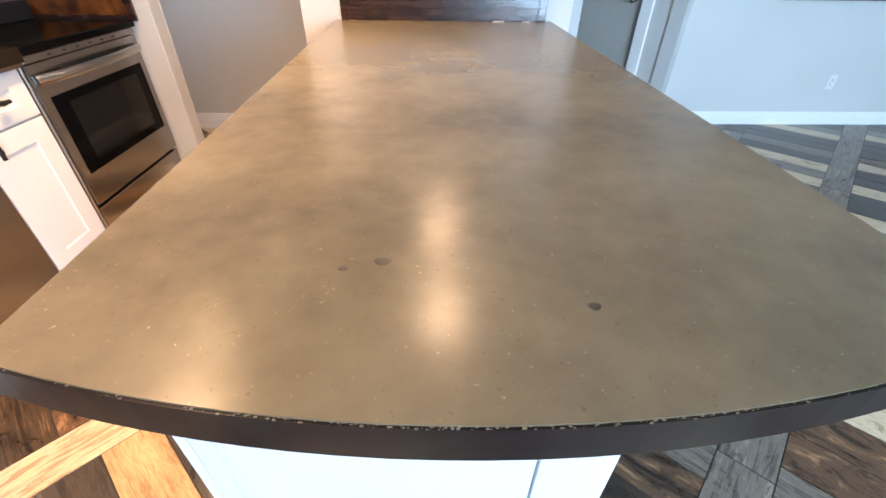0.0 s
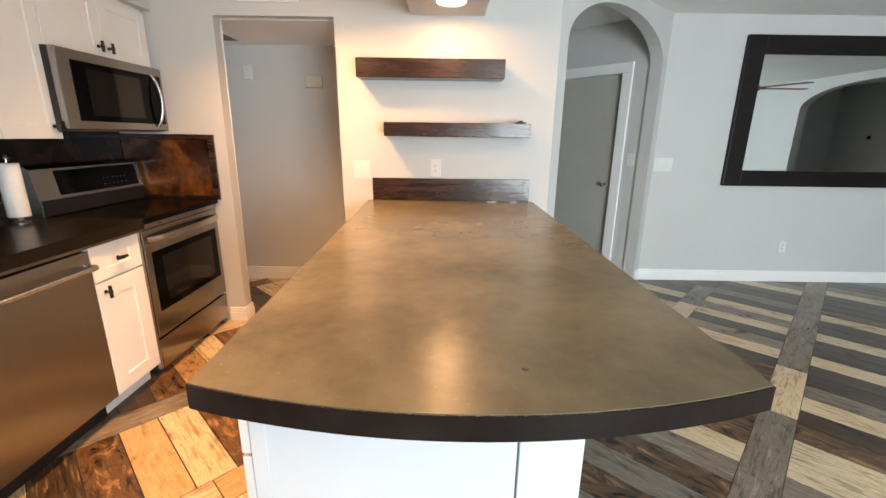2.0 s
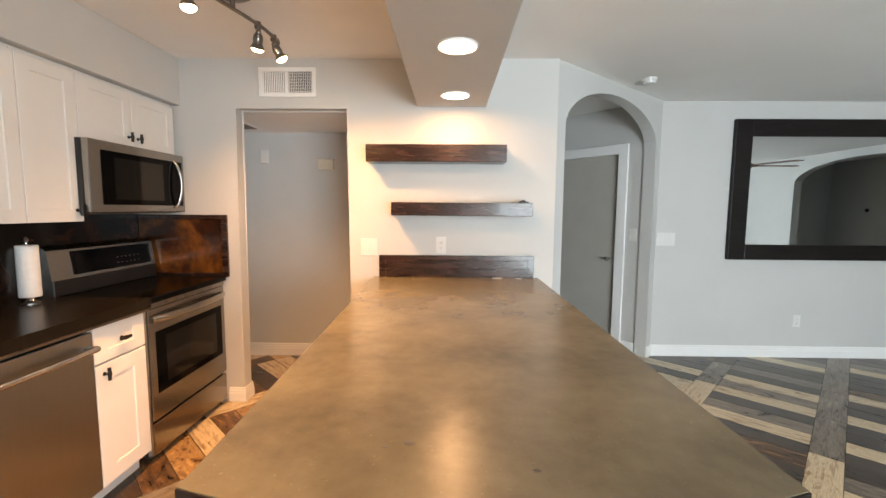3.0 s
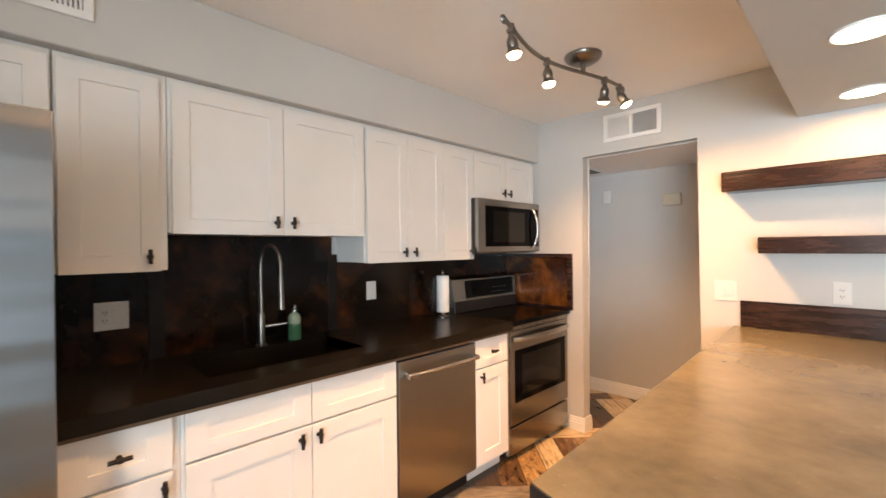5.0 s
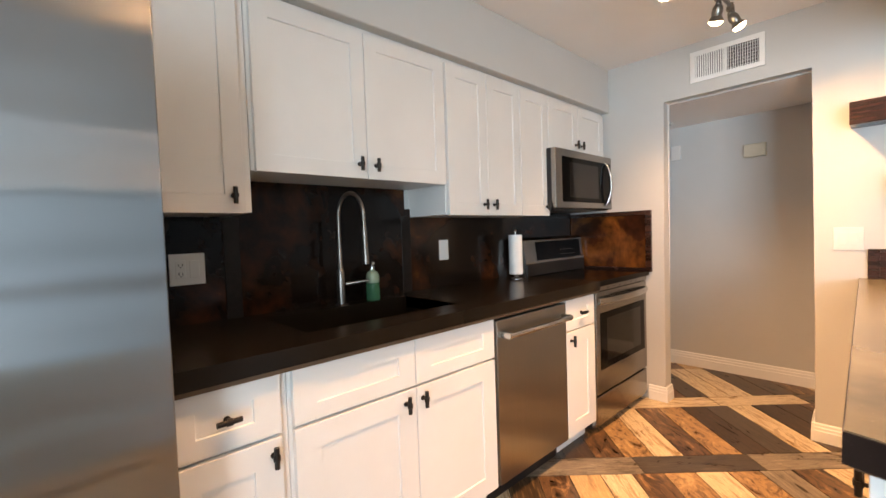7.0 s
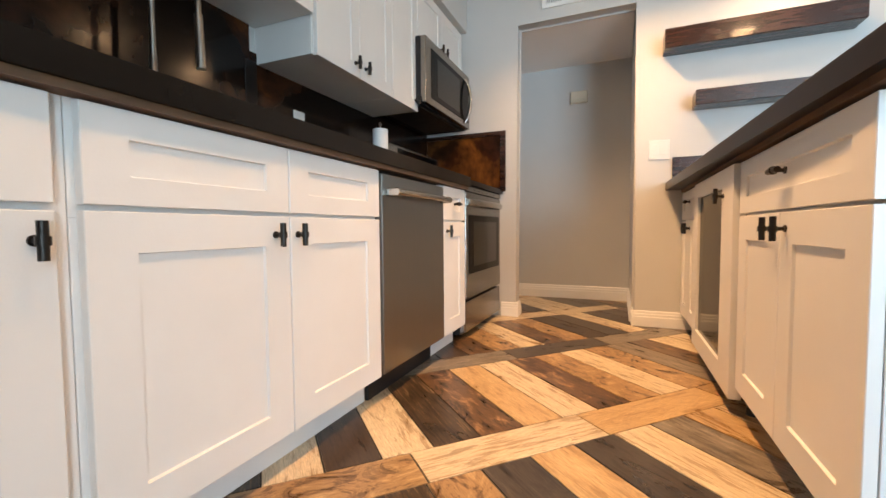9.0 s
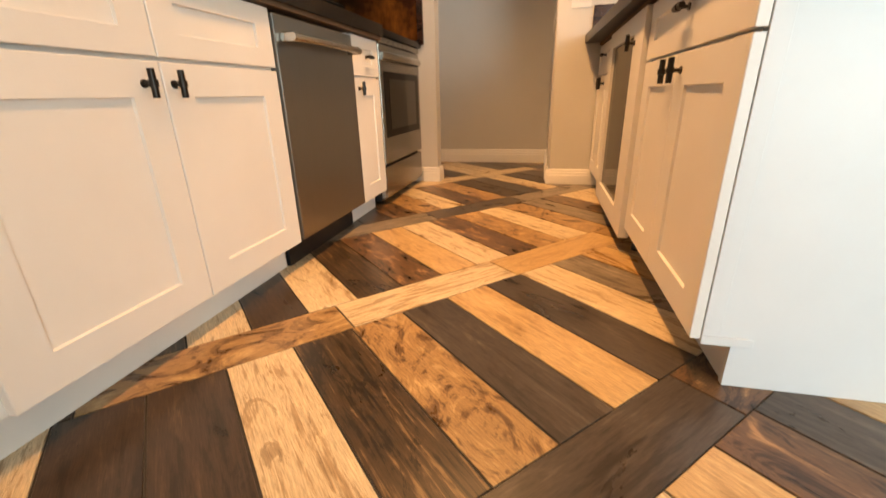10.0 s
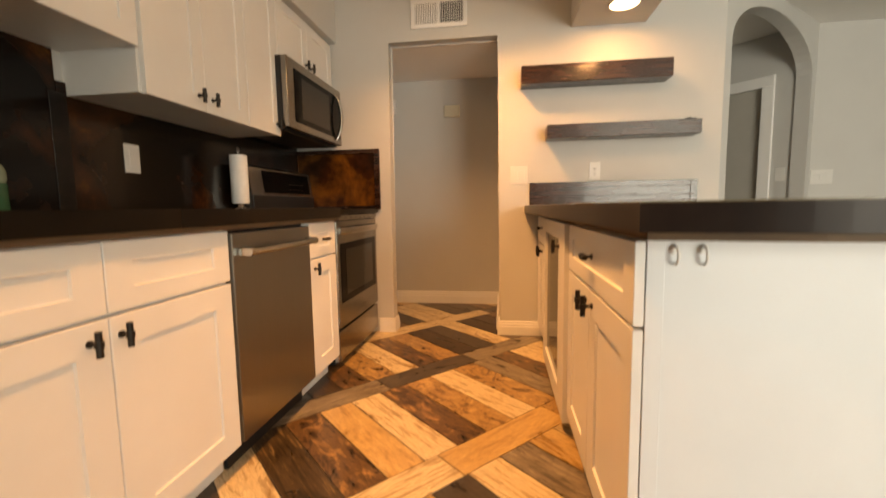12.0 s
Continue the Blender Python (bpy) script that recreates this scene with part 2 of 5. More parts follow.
def concrete_material(name, c1, c2, c3, rough, scale, spec, gritty=1.0):
    """Sealed concrete: broad clouds, paler drifts, small pits and pale flecks."""
    m, t, p = nodes_of(name)
    L = t.links.new
    co = t.nodes.new("ShaderNodeTexCoord")
    big = add(t, "ShaderNodeTexNoise", Scale=scale, Detail=3.0, Roughness=0.5)
    mid = add(t, "ShaderNodeTexNoise", Scale=scale * 5, Detail=4.0, Roughness=0.55)
    for n in (big, mid):
        L(co.outputs["Object"], n.inputs["Vector"])
    r = ramp(t, ((0.30, c1), (0.50, c2), (0.72, c3)))
    mx = add(t, "ShaderNodeMix")
    mx.inputs[0].default_value = 0.30
    L(big.outputs["Fac"], mx.inputs[2])
    L(mid.outputs["Fac"], mx.inputs[3])
    L(mx.outputs[0], r.inputs[0])
    speck = add(t, "ShaderNodeTexNoise", Scale=scale * 38, Detail=3.0, Roughness=0.65)
    L(co.outputs["Object"], speck.inputs["Vector"])
    pit = add(t, "ShaderNodeMapRange", **{"From Min": 0.27, "From Max": 0.35, "To Min": 1.0 - 0.28 * gritty, "To Max": 1.0})
    L(speck.outputs["Fac"], pit.inputs["Value"])
    fleck = add(t, "ShaderNodeMapRange", **{"From Min": 0.68, "From Max": 0.73, "To Min": 0.0, "To Max": 0.9 * gritty})
    L(speck.outputs["Fac"], fleck.inputs["Value"])
    grit = add(t, "ShaderNodeMath")
    L(pit.outputs[0], grit.inputs[0])
    L(fleck.outputs[0], grit.inputs[1])
    toned = t.nodes.new("ShaderNodeVectorMath")
    toned.operation = "SCALE"
    L(r.outputs[0], toned.inputs[0])
    L(grit.outputs[0], toned.inputs["Scale"])
    L(toned.outputs[0], p.inputs["Base Color"])
    rr = add(t, "ShaderNodeMapRange", **{"To Min": rough - 0.006, "To Max": rough + 0.006})
    L(mid.outputs["Fac"], rr.inputs["Value"])
    L(rr.outputs[0], p.inputs["Roughness"])
    p.inputs["Specular IOR Level"].default_value = spec
    return m


CONCRETE = concrete_material("olive_brown_concrete", (0.104, 0.086, 0.053), (0.158, 0.131, 0.081), (0.212, 0.176, 0.110), 0.26, 3.6, 0.5)
CONCRETE_EDGE = concrete_material("dark_concrete_edge", (0.010, 0.007, 0.007), (0.016, 0.011, 0.010), (0.026, 0.019, 0.016), 0.30, 4.0, 0.14)
COUNTER_DARK = concrete_material("dark_brown_concrete", (0.0055, 0.0042, 0.0030), (0.0085, 0.0062, 0.0044), (0.016, 0.012, 0.008), 0.27, 2.0, 0.16, 0.0)
STAIN = surface("dark_stain", (0.045, 0.037, 0.024), (0.07, 0.058, 0.038), 60, 0.4, 0.05, 0.0)
CREAM_GRIT = surface("crumbled_edge", (0.14, 0.115, 0.075), (0.22, 0.18, 0.12), 60, 0.8, 0.1, 0.5)


def patina_material(name, lo, hi):
    """Glossy dark panel with rusty copper clouds."""
    m, t, p = nodes_of(name)
    L = t.links.new
    co = t.nodes.new("ShaderNodeTexCoord")
    big = add(t, "ShaderNodeTexNoise", Scale=2.3, Detail=6.0, Roughness=0.6, Distortion=0.8)
    mid = add(t, "ShaderNodeTexNoise", Scale=14.0, Detail=4.0)
    for n in (big, mid):
        L(co.outputs["Object"], n.inputs["Vector"])
    r = ramp(t, ((lo, (0.006, 0.0035, 0.0025)), ((lo + hi) / 2, (0.04, 0.013, 0.005)), (hi, (0.20, 0.068, 0.014))))
    mx = add(t, "ShaderNodeMix")
    mx.inputs[0].default_value = 0.22
    L(big.outputs["Fac"], mx.inputs[2])
    L(mid.outputs["Fac"], mx.inputs[3])
    L(mx.outputs[0], r.inputs[0])
    L(r.outputs[0], p.inputs["Base Color"])
    p.inputs["Specular IOR Level"].default_value = 0.22
    rr = add(t, "ShaderNodeMapRange", **{"To Min": 0.11, "To Max": 0.22})
    L(mid.outputs["Fac"], rr.inputs["Value"])
    L(rr.outputs[0], p.inputs["Roughness"])
    b = add(t, "ShaderNodeBump", Strength=0.06, Distance=0.003)
    L(mid.outputs["Fac"], b.inputs["Height"])
    L(b.outputs[0], p.inputs["Normal"])
    return m


PATINA = patina_material("copper_patina_panel", 0.49, 0.74)
PATINA_LIGHT = patina_material("rusty_patina_panel", 0.34, 0.66)

# ---------------- building helpers ----------------


def box(bm, x0, x1, y0, y1, z0, z1, bevel=0.0, seg=1):
    """Adds a box, with rounded edges when a bevel is given."""
    made = bmesh.ops.create_cube(bm, size=1.0)
    bmesh.ops.transform(bm, verts=made["verts"], matrix=Matrix.Translation(((x0 + x1) / 2, (y0 + y1) / 2, (z0 + z1) / 2)) @ Matrix.Diagonal((x1 - x0, y1 - y0, z1 - z0, 1)))
    if bevel:
        edges = {e for v in made["verts"] for e in v.link_edges}
        bmesh.ops.bevel(bm, geom=list(edges), offset=bevel, segments=seg, affect="EDGES", profile=0.5)
    return bm


def boxed(*dims, bevel=0.0, seg=1):
    return box(bmesh.new(), *dims, bevel=bevel, seg=seg)


def rod(bm, a, b, r, r2=None, n=16):
    """Adds a closed rod or cone from a to b."""
    a, b = Vector(a), Vector(b)
    m = Matrix.Translation((a + b) / 2) @ (b - a).to_track_quat("Z", "Y").to_matrix().to_4x4()
    bmesh.ops.create_cone(bm, cap_ends=True, segments=n, radius1=r, radius2=r if r2 is None else r2, depth=(b - a).length, matrix=m)
    return bm


def tube(bm, pts, r, n=10):
    """Adds a bent round bar through the points."""
    pts = [Vector(p) for p in pts]
    rings = []
    side = None
    for i, p in enumerate(pts):
        d = (pts[min(i + 1, len(pts) - 1)] - pts[max(i - 1, 0)]).normalized()
        if side is None:
            side = d.orthogonal().normalized()
        side = (side - d * side.dot(d)).normalized()
        up = d.cross(side)
        rings.append([bm.verts.new(p + (side * math.cos(a) + up * math.sin(a)) * r) for a in (2 * math.pi * k / n for k in range(n))])
    for a, b in zip(rings, rings[1:]):
        for k in range(n):
            bm.faces.new((a[k], a[(k + 1) % n], b[(k + 1) % n], b[k]))
    bm.faces.new(rings[0][::-1])
    bm.faces.new(rings[-1])
    return bm


def turned(bm, cx, cy, profile, n=24):
    """Adds a round body from (radius, height) pairs, bottom to top."""
    rings = [[bm.verts.new((cx + r * math.cos(2 * math.pi * k / n), cy + r * math.sin(2 * math.pi * k / n), z)) for k in range(n)] for r, z in profile]
    for a, b in zip(rings, rings[1:]):
        for k in range(n):
            bm.faces.new((a[k], a[(k + 1) % n], b[(k + 1) % n], b[k]))
    bm.faces.new(rings[0][::-1])
    bm.faces.new(rings[-1])
    return bm


def prism(bm, outline, z0, z1):
    """Adds an upright slab from an anticlockwise outline."""
    low = [bm.verts.new((x, y, z0)) for x, y in outline]
    top = [bm.verts.new((x, y, z1)) for x, y in outline]
    bm.faces.new(low[::-1])
    bm.faces.new(top)
    n = len(outline)
    for k in range(n):
        bm.faces.new((low[k], low[(k + 1) % n], top[(k + 1) % n], top[k]))
    return bm


def to_mesh(name, bm, material, smooth=False):
    bmesh.ops.recalc_face_normals(bm, faces=bm.faces)
    me = bpy.data.meshes.new(name)
    bm.to_mesh(me)
    bm.free()
    for mt in material if isinstance(material, (list, tuple)) else [material]:
        me.materials.append(mt)
    if smooth:
        me.polygons.foreach_set("use_smooth", [True] * len(me.polygons))
        me.set_sharp_from_angle(angle=radians(40))
    return me


def thing(name, base, label, category, group="", kind=""):
    """An Empty at the thing's base, to hold its parts."""
    ob = new(name)
    ob.empty_display_size = 0.1
    ob.location = base
    return tagged(ob, label, category, group, kind)


def solid(name, bm, material, label, category, group="", kind="", smooth=False):
    """A thing of one mesh, its origin at the middle of its base."""
    bm.verts.ensure_lookup_table()
    lo = Vector([min(v.co[i] for v in bm.verts) for i in range(3)])
    hi = Vector([max(v.co[i] for v in bm.verts) for i in range(3)])
    base = Vector(((lo.x + hi.x) / 2, (lo.y + hi.y) / 2, lo.z))
    for v in bm.verts:
        v.co -= base
    ob = new(name, to_mesh(name, bm, material, smooth))
    ob.location = base
    return tagged(ob, label, category, group, kind)


def part(name, bm, material, parent, label="", smooth=False):
    """One mesh under a thing or a part; the mesh is given in the place's own metres."""
    ob = new(name, bm if isinstance(bm, bpy.types.Mesh) else to_mesh(name, bm, material, smooth))
    ob.parent = parent
    if parent.parent is None:
        ob.matrix_parent_inverse = Matrix.Translation(-parent.location)
    if label:
        ob["label"] = label
    return ob


def structure(name, bm, material, label, category):
    ob = new(name, to_mesh(name, bm, material))
    return tagged(ob, label, category, kind="structure")


# ---------------- the shell ----------------
BACK, LIVING, HALL = 2.66, 3.76, 3.64
WEST, EAST, SOUTH, TOP = -2.275, 6.5, -3.5, 2.452
DOOR_L, DOOR_R, HEAD = -1.548, -0.750, 2.127
LOW = -0.05


def doorway_wall(x0, x1, a0, a1, head, y0, y1, z0, z1, soft=0.012):
    """A wall across y with a plain doorway from a0 to a1, its edges softly rounded."""
    bm = bmesh.new()
    outline = [(x0, z0), (a0, z0), (a0, head), (a1, head), (a1, z0), (x1, z0), (x1, z1), (x0, z1)]
    near, far = ([bm.verts.new((x, y, z)) for x, z in outline] for y in (y0, y1))
    bm.faces.new(near)
    bm.faces.new(far[::-1])
    for k in range(8):
        m = (k + 1) % 8
        bm.faces.new((near[m], near[k], far[k], far[m]))
    rim = [e for e in bm.edges for row in (near, far) for k in (1, 2, 3) if set(e.verts) == {row[k], row[k + 1]}]
    bmesh.ops.bevel(bm, geom=rim, offset=soft, segments=3, affect="EDGES", profile=0.5)
    return bm


bm = doorway_wall(WEST - 0.12, 0.697, DOOR_L, DOOR_R, HEAD, BACK, BACK + 0.11, LOW, TOP)
structure("wall_north", bm, PAINT, "pale grey painted kitchen end wall with a plain doorway", "wall")

structure("wall_west", boxed(WEST - 0.12, WEST, SOUTH - 0.12, BACK - 0.001, LOW, TOP), PAINT, "pale grey painted wall behind the cabinets", "wall")

# hallway behind the doorway
structure("wall_hall", boxed(-3.4, -0.62, HALL, HALL + 0.1, LOW, TOP), PAINT, "grey painted wall across the hallway", "wall")
structure("wall_hall_end", boxed(-0.76, -0.64, BACK + 0.111, HALL - 0.001, LOW, TOP), PAINT, "grey painted side wall of the hallway", "wall")
bm = boxed(-3.5, -3.4, BACK + 0.11, 2.85, LOW, TOP)
box(bm, -3.5, -3.4, 3.55, HALL, LOW, TOP)
box(bm, -3.5, -3.4, 2.85, 3.55, LOW, 0.65)
box(bm, -3.5, -3.4, 2.85, 3.55, 1.95, TOP)
structure("wall_hall_west", bm, PAINT, "grey painted far end of the hallway", "wall")
structure("wall_hall_back", boxed(-3.4, WEST - 0.121, BACK, BACK + 0.11, LOW, TOP), PAINT, "grey painted hallway wall", "wall")
win = thing("window_2", (-3.45, 3.2, 0.65), "small white framed window at the hallway's end", "window", kind="structure")
for dims in ((2.85, 2.9, 0.65, 1.95), (3.5, 3.55, 0.65, 1.95), (2.9, 3.5, 0.65, 0.7), (2.9, 3.5, 1.9, 1.95)):
    part("window_frame", boxed(-3.48, -3.42, dims[0], dims[1], dims[2], dims[3]), TRIM, win)
part("pane", boxed(-3.453, -3.447, 2.9, 3.5, 0.7, 1.9), GLASS, win).visible_shadow = False
structure("ceiling_hall", boxed(-3.4, -0.765, BACK + 0.112, HALL, HEAD + 0.001, HEAD + 0.1), CEILING, "low white hallway ceiling", "ceiling")

# slanted wall with an arch, and the passage behind it
P0, P1 = Vector((0.682, BACK)), Vector((1.950, LIVING))
SL = (P1 - P0).length
ALONG = (P1 - P0).normalized()
INTO = Vector((-ALONG.y, ALONG.x))


def slant(s, d, z):
    q = P0 + ALONG * s + INTO * d
    return Vector((q.x, q.y, z))


def arch_wall(place, length, a0, a1, spring, rise, thick, z0, z1, n=20):
    """A wall with an arched opening; place(s, d, z) maps along, into and up."""
    bm = bmesh.new()
    curve = [(a0, z0), (a0, spring)]
    for k in range(1, n):
        a = math.pi - math.pi * k / n
        curve.append(((a0 + a1) / 2 + (a1 - a0) / 2 * math.cos(a), spring + rise * math.sin(a)))
    curve += [(a1, spring), (a1, z0)]
    outer = [(0.0, z0), (0.0, spring)]
    for k in range(1, n):
        outer.append((length * k / n, z1))
    outer += [(length, spring), (length, z0)]
    rows = []
    for d in (0.0, thick):
        rows.append(([bm.verts.new(place(s, d, z)) for s, z in curve], [bm.verts.new(place(s, d, z)) for s, z in outer]))
    corners = [[bm.verts.new(place(s, d, z1)) for s in (0.0, length)] for d in (0.0, thick)]
    m = len(curve)
    for (c, o), cr in zip(rows, corners):
        for k in range(m - 1):
            if k == 1:
                bm.faces.new((c[k], c[k + 1], o[k + 1], cr[0], o[k]))
            elif k == m - 3:
                bm.faces.new((c[k], c[k + 1], o[k + 1], cr[1], o[k]))
            else:
                bm.faces.new((c[k], c[k + 1], o[k + 1], o[k]))
    (c0, _), (c1, _) = rows
    for k in range(m - 1):
        bm.faces.new((c0[k], c0[k + 1], c1[k + 1], c1[k]))
    return bm


structure("wall_slant", arch_wall(slant, SL, 0.121, 1.582, 2.02, 0.33, 0.11, LOW, TOP), PAINT, "pale grey slanted wall with a wide arched opening", "wall")


def slant_box(s0, s1, d0, d1, z0, z1, bevel=0.0):
    bm = boxed(s0, s1, d0, d1, z0, z1, bevel=bevel)
    for v in bm.verts:
        v.co = slant(*v.co)
    return bm


DS0, DS1, DH = 0.347, 1.107, 2.0
bm = slant_box(1.60, 1.70, 0.111, DS0, LOW, TOP)
for dims in ((1.60, 1.70, DS1, 2.4, LOW, TOP), (1.60, 1.70, DS0, DS1, DH, TOP)):
    b2 = slant_box(*dims)
    tmp = bpy.data.meshes.new("tmp")
    b2.to_mesh(tmp)
    b2.free()
    bm.from_mesh(tmp)
    bpy.data.meshes.remove(tmp)
structure("wall_passage", bm, PAINT, "pale grey passage wall with a door in it", "wall")
structure("wall_passage_end", slant_box(-0.3, 1.70, 2.4, 2.5, LOW, TOP), PAINT, "pale grey end wall of the passage", "wall")
structure("wall_passage_side", slant_box(-0.02, 0.08, 0.13, 2.4, LOW, TOP), PAINT, "pale grey side wall of the passage", "wall")

# living room
structure("wall_living", boxed(1.95, EAST + 1.6, LIVING, LIVING + 0.12, LOW, TOP), PAINT, "pale grey living room wall that carries the mirror", "wall")


def east_place(s, d, z):
    return Vector((EAST + d, SOUTH + s, z))


structure("wall_east", arch_wall(east_place, LIVING - SOUTH - 0.001, 3.14, 5.8, 1.95, 0.38, 0.14, LOW, TOP), PAINT, "pale grey wall with a wide entry arch", "wall")
structure("wall_entry", boxed(7.95, 8.05, -1.3, LIVING, LOW, TOP), PAINT, "grey entry wall behind the arch", "wall")
structure("wall_entry_side", boxed(EAST + 0.14, 7.95, -1.3, -1.2, LOW, TOP), PAINT, "grey side wall of the entry", "wall")
bm = boxed(WEST, 1.0, SOUTH - 0.12, SOUTH, LOW, TOP)
box(bm, 3.6, EAST + 0.14, SOUTH - 0.12, SOUTH, LOW, TOP)
box(bm, 1.0, 3.6, SOUTH - 0.12, SOUTH, 2.12, TOP)
structure("wall_south", bm, PAINT, "pale grey wall with a wide glass door", "wall")
structure("ceiling", boxed(-3.5, 8.1, SOUTH - 0.12, 5.6, TOP, TOP + 0.12), CEILING, "off-white textured ceiling", "ceiling")
structure("wall_outer", boxed(-3.5, 8.1, 5.5, 5.6, LOW, TOP), PAINT, "plain outer wall", "wall")

# dropped beam over the island and boxed-in bulkhead over the wall cabinets
solid("ceiling_beam", boxed(-0.272, 0.205, 0.3, BACK - 0.001, 2.13, TOP - 0.001, bevel=0.006, seg=2), PAINT, "grey painted dropped beam with two downlights above the island", "beam", kind="structure")
solid("bulkhead", boxed(WEST + 0.001, -1.925, -2.2, BACK - 0.001, 2.132, TOP - 0.001, bevel=0.004), PAINT, "grey painted bulkhead above the wall cabinets", "bulkhead", kind="structure")

# glass door at the south end


def window(name, label, x0, x1, z0, z1):
    """A two-light framed window in the south wall."""
    win = thing(name, ((x0 + x1) / 2, SOUTH - 0.06, z0), label, "window", kind="structure")
    mid, f = (x0 + x1) / 2, 0.055
    for a, b in ((x0, x0 + f), (mid - f / 2, mid + f / 2), (x1 - f, x1)):
        part("window_frame", boxed(a, b, SOUTH - 0.09, SOUTH - 0.03, z0, z1), TRIM, win)
    for a, b in ((z0, z0 + f), (z1 - f, z1)):
        part("window_frame", boxed(x0 + f, x1 - f, SOUTH - 0.088, SOUTH - 0.032, a, b), TRIM, win)
    for a, b in ((x0 + f, mid - f / 2), (mid + f / 2, x1 - f)):
        pane = part("pane", boxed(a, b, SOUTH - 0.063, SOUTH - 0.057, z0 + f, z1 - f), GLASS, win)
        pane.visible_shadow = False


window("window_1", "white framed sliding glass door onto the garden", 1.0, 3.6, 0.0, 2.12)
# two unseen walls, added to cut the glass door's daylight in the kitchen
structure("wall_kitchen_south", boxed(WEST, 0.6, -2.32, -2.2, LOW, TOP), PAINT, "unseen pale grey wall added to hold daylight back from the kitchen", "wall")
structure("wall_kitchen_return", boxed(0.48, 0.6, SOUTH, -2.321, LOW, TOP), PAINT, "unseen pale grey return added to the daylight-blocking wall", "wall")
solid("lawn", boxed(-60, 60, -80, SOUTH - 0.2, -0.3, -0.12), LAWN, "green lawn outside the glass door", "lawn", kind="structure")
bm = bmesh.new()
for k in range(70):
    x, z = random.uniform(-9, 14), random.uniform(-0.1, 1.9)
    bmesh.ops.create_icosphere(bm, subdivisions=2, radius=random.uniform(0.35, 0.7), matrix=Matrix.Translation((x, -9 + random.uniform(-0.4, 0.4), z)))
for v in bm.verts:
    v.co += noise.noise_vector(v.co * 2.3) * 0.16
solid("hedge", bm, HEDGE, "clipped green hedge beyond the lawn", "hedge", kind="stuff")

# ---------------- skirting, casings ----------------


def skirting(name, a, b, face, height=0.105):
    """A stepped baseboard from a to b; face is the way it looks."""
    a, b, f = Vector((*a, 0)), Vector((*b, 0)), Vector((*face, 0)).normalized()
    prof = ((0.0, 0.0), (0.016, 0.0), (0.016, height * 0.60), (0.0125, height * 0.63), (0.0125, height * 0.78), (0.009, height * 0.81), (0.009, height * 0.94), (0.005, height), (0.0, height))
    bm = bmesh.new()
    ends = [[bm.verts.new(p + f * d + Vector((0, 0, z))) for d, z in prof] for p in (a, b)]
    for k in range(len(prof)):
        j = (k + 1) % len(prof)
        bm.faces.new((ends[0][k], ends[0][j], ends[1][j], ends[1][k]))
    bm.faces.new(ends[0][::-1])
    bm.faces.new(ends[1])
    return structure(name, bm, TRIM, "white stepped baseboard along the wall", "baseboard")


skirting("baseboard", (-1.66, BACK - 0.0005), (DOOR_L + 0.0155, BACK - 0.0005), (0, -1))
skirting("baseboard", (DOOR_L + 0.0005, BACK - 0.015), (DOOR_L + 0.0005, BACK + 0.11), (1, 0))
skirting("baseboard", (DOOR_R - 0.0005, BACK - 0.015), (DOOR_R - 0.0005, BACK + 0.11), (-1, 0))
skirting("baseboard", (DOOR_R - 0.0155, BACK - 0.0005), (-0.4, BACK - 0.0005), (0, -1))
skirting("baseboard", (-3.4, HALL - 0.0005), (-0.76, HALL - 0.0005), (0, -1), 0.12)
skirting("baseboard", (-0.7605, BACK + 0.12), (-0.7605, HALL - 0.016), (-1, 0), 0.12)
skirting("baseboard", (1.955, LIVING - 0.0005), (EAST, LIVING - 0.0005), (0, -1), 0.11)
skirting("baseboard", (0.285, BACK - 0.0005), (0.672, BACK - 0.0005), (0, -1))
q0, q1 = slant(1.585, -0.0005, 0), slant(SL - 0.005, -0.0005, 0)
skirting("baseboard", (q0.x, q0.y), (q1.x, q1.y), tuple(-INTO))
q0, q1 = slant(1.5995, 0.12, 0), slant(1.5995, DS0 - 0.09, 0)
skirting("baseboard", (q0.x, q0.y), (q1.x, q1.y), tuple(-ALONG))

door = thing("door_1", slant(1.62, 0.7, 0), "closed grey flush door with a brass knob in the passage", "door", kind="structure")
part("door_leaf", slant_box(1.625, 1.66, DS0 + 0.02, DS1 - 0.02, 0.008, DH - 0.012, 0.002), DOOR_GREY, door, "grey painted door leaf")
for d0, d1, z0, z1 in ((DS0 - 0.085, DS0 + 0.012, 0.0, DH - 0.012), (DS1 - 0.012, DS1 + 0.085, 0.0, DH - 0.012), (DS0 - 0.085, DS1 + 0.085, DH - 0.0115, DH + 0.085)):
    part("casing", slant_box(1.578, 1.66 if d1 - d0 < 0.2 else 1.655, d0, d1, z0, z1, 0.004), TRIM, door)
bm = rod(bmesh.new(), slant(1.625, DS0 + 0.085, 0.93), slant(1.575, DS0 + 0.085, 0.93), 0.012)
bmesh.ops.create_uvsphere(bm, u_segments=16, v_segments=10, radius=0.022, matrix=Matrix.Translation(slant(1.56, DS0 + 0.085, 0.93)))
part("door_knob", bm, GREY_METAL, door, smooth=True)

door = thing("door_2", (7.93, -0.34, 0), "grey front door with a small dark peephole", "door", kind="structure")
part("door_leaf", boxed(7.90, 7.945, -0.80, 0.12, 0.01, 2.05, bevel=0.002), PAINT, door)
part("peephole", rod(bmesh.new(), (7.90, -0.34, 1.47), (7.885, -0.34, 1.47), 0.035), BLACK_PLASTIC, door)

# ---------------- kitchen cabinets ----------------
FACE = -1.655


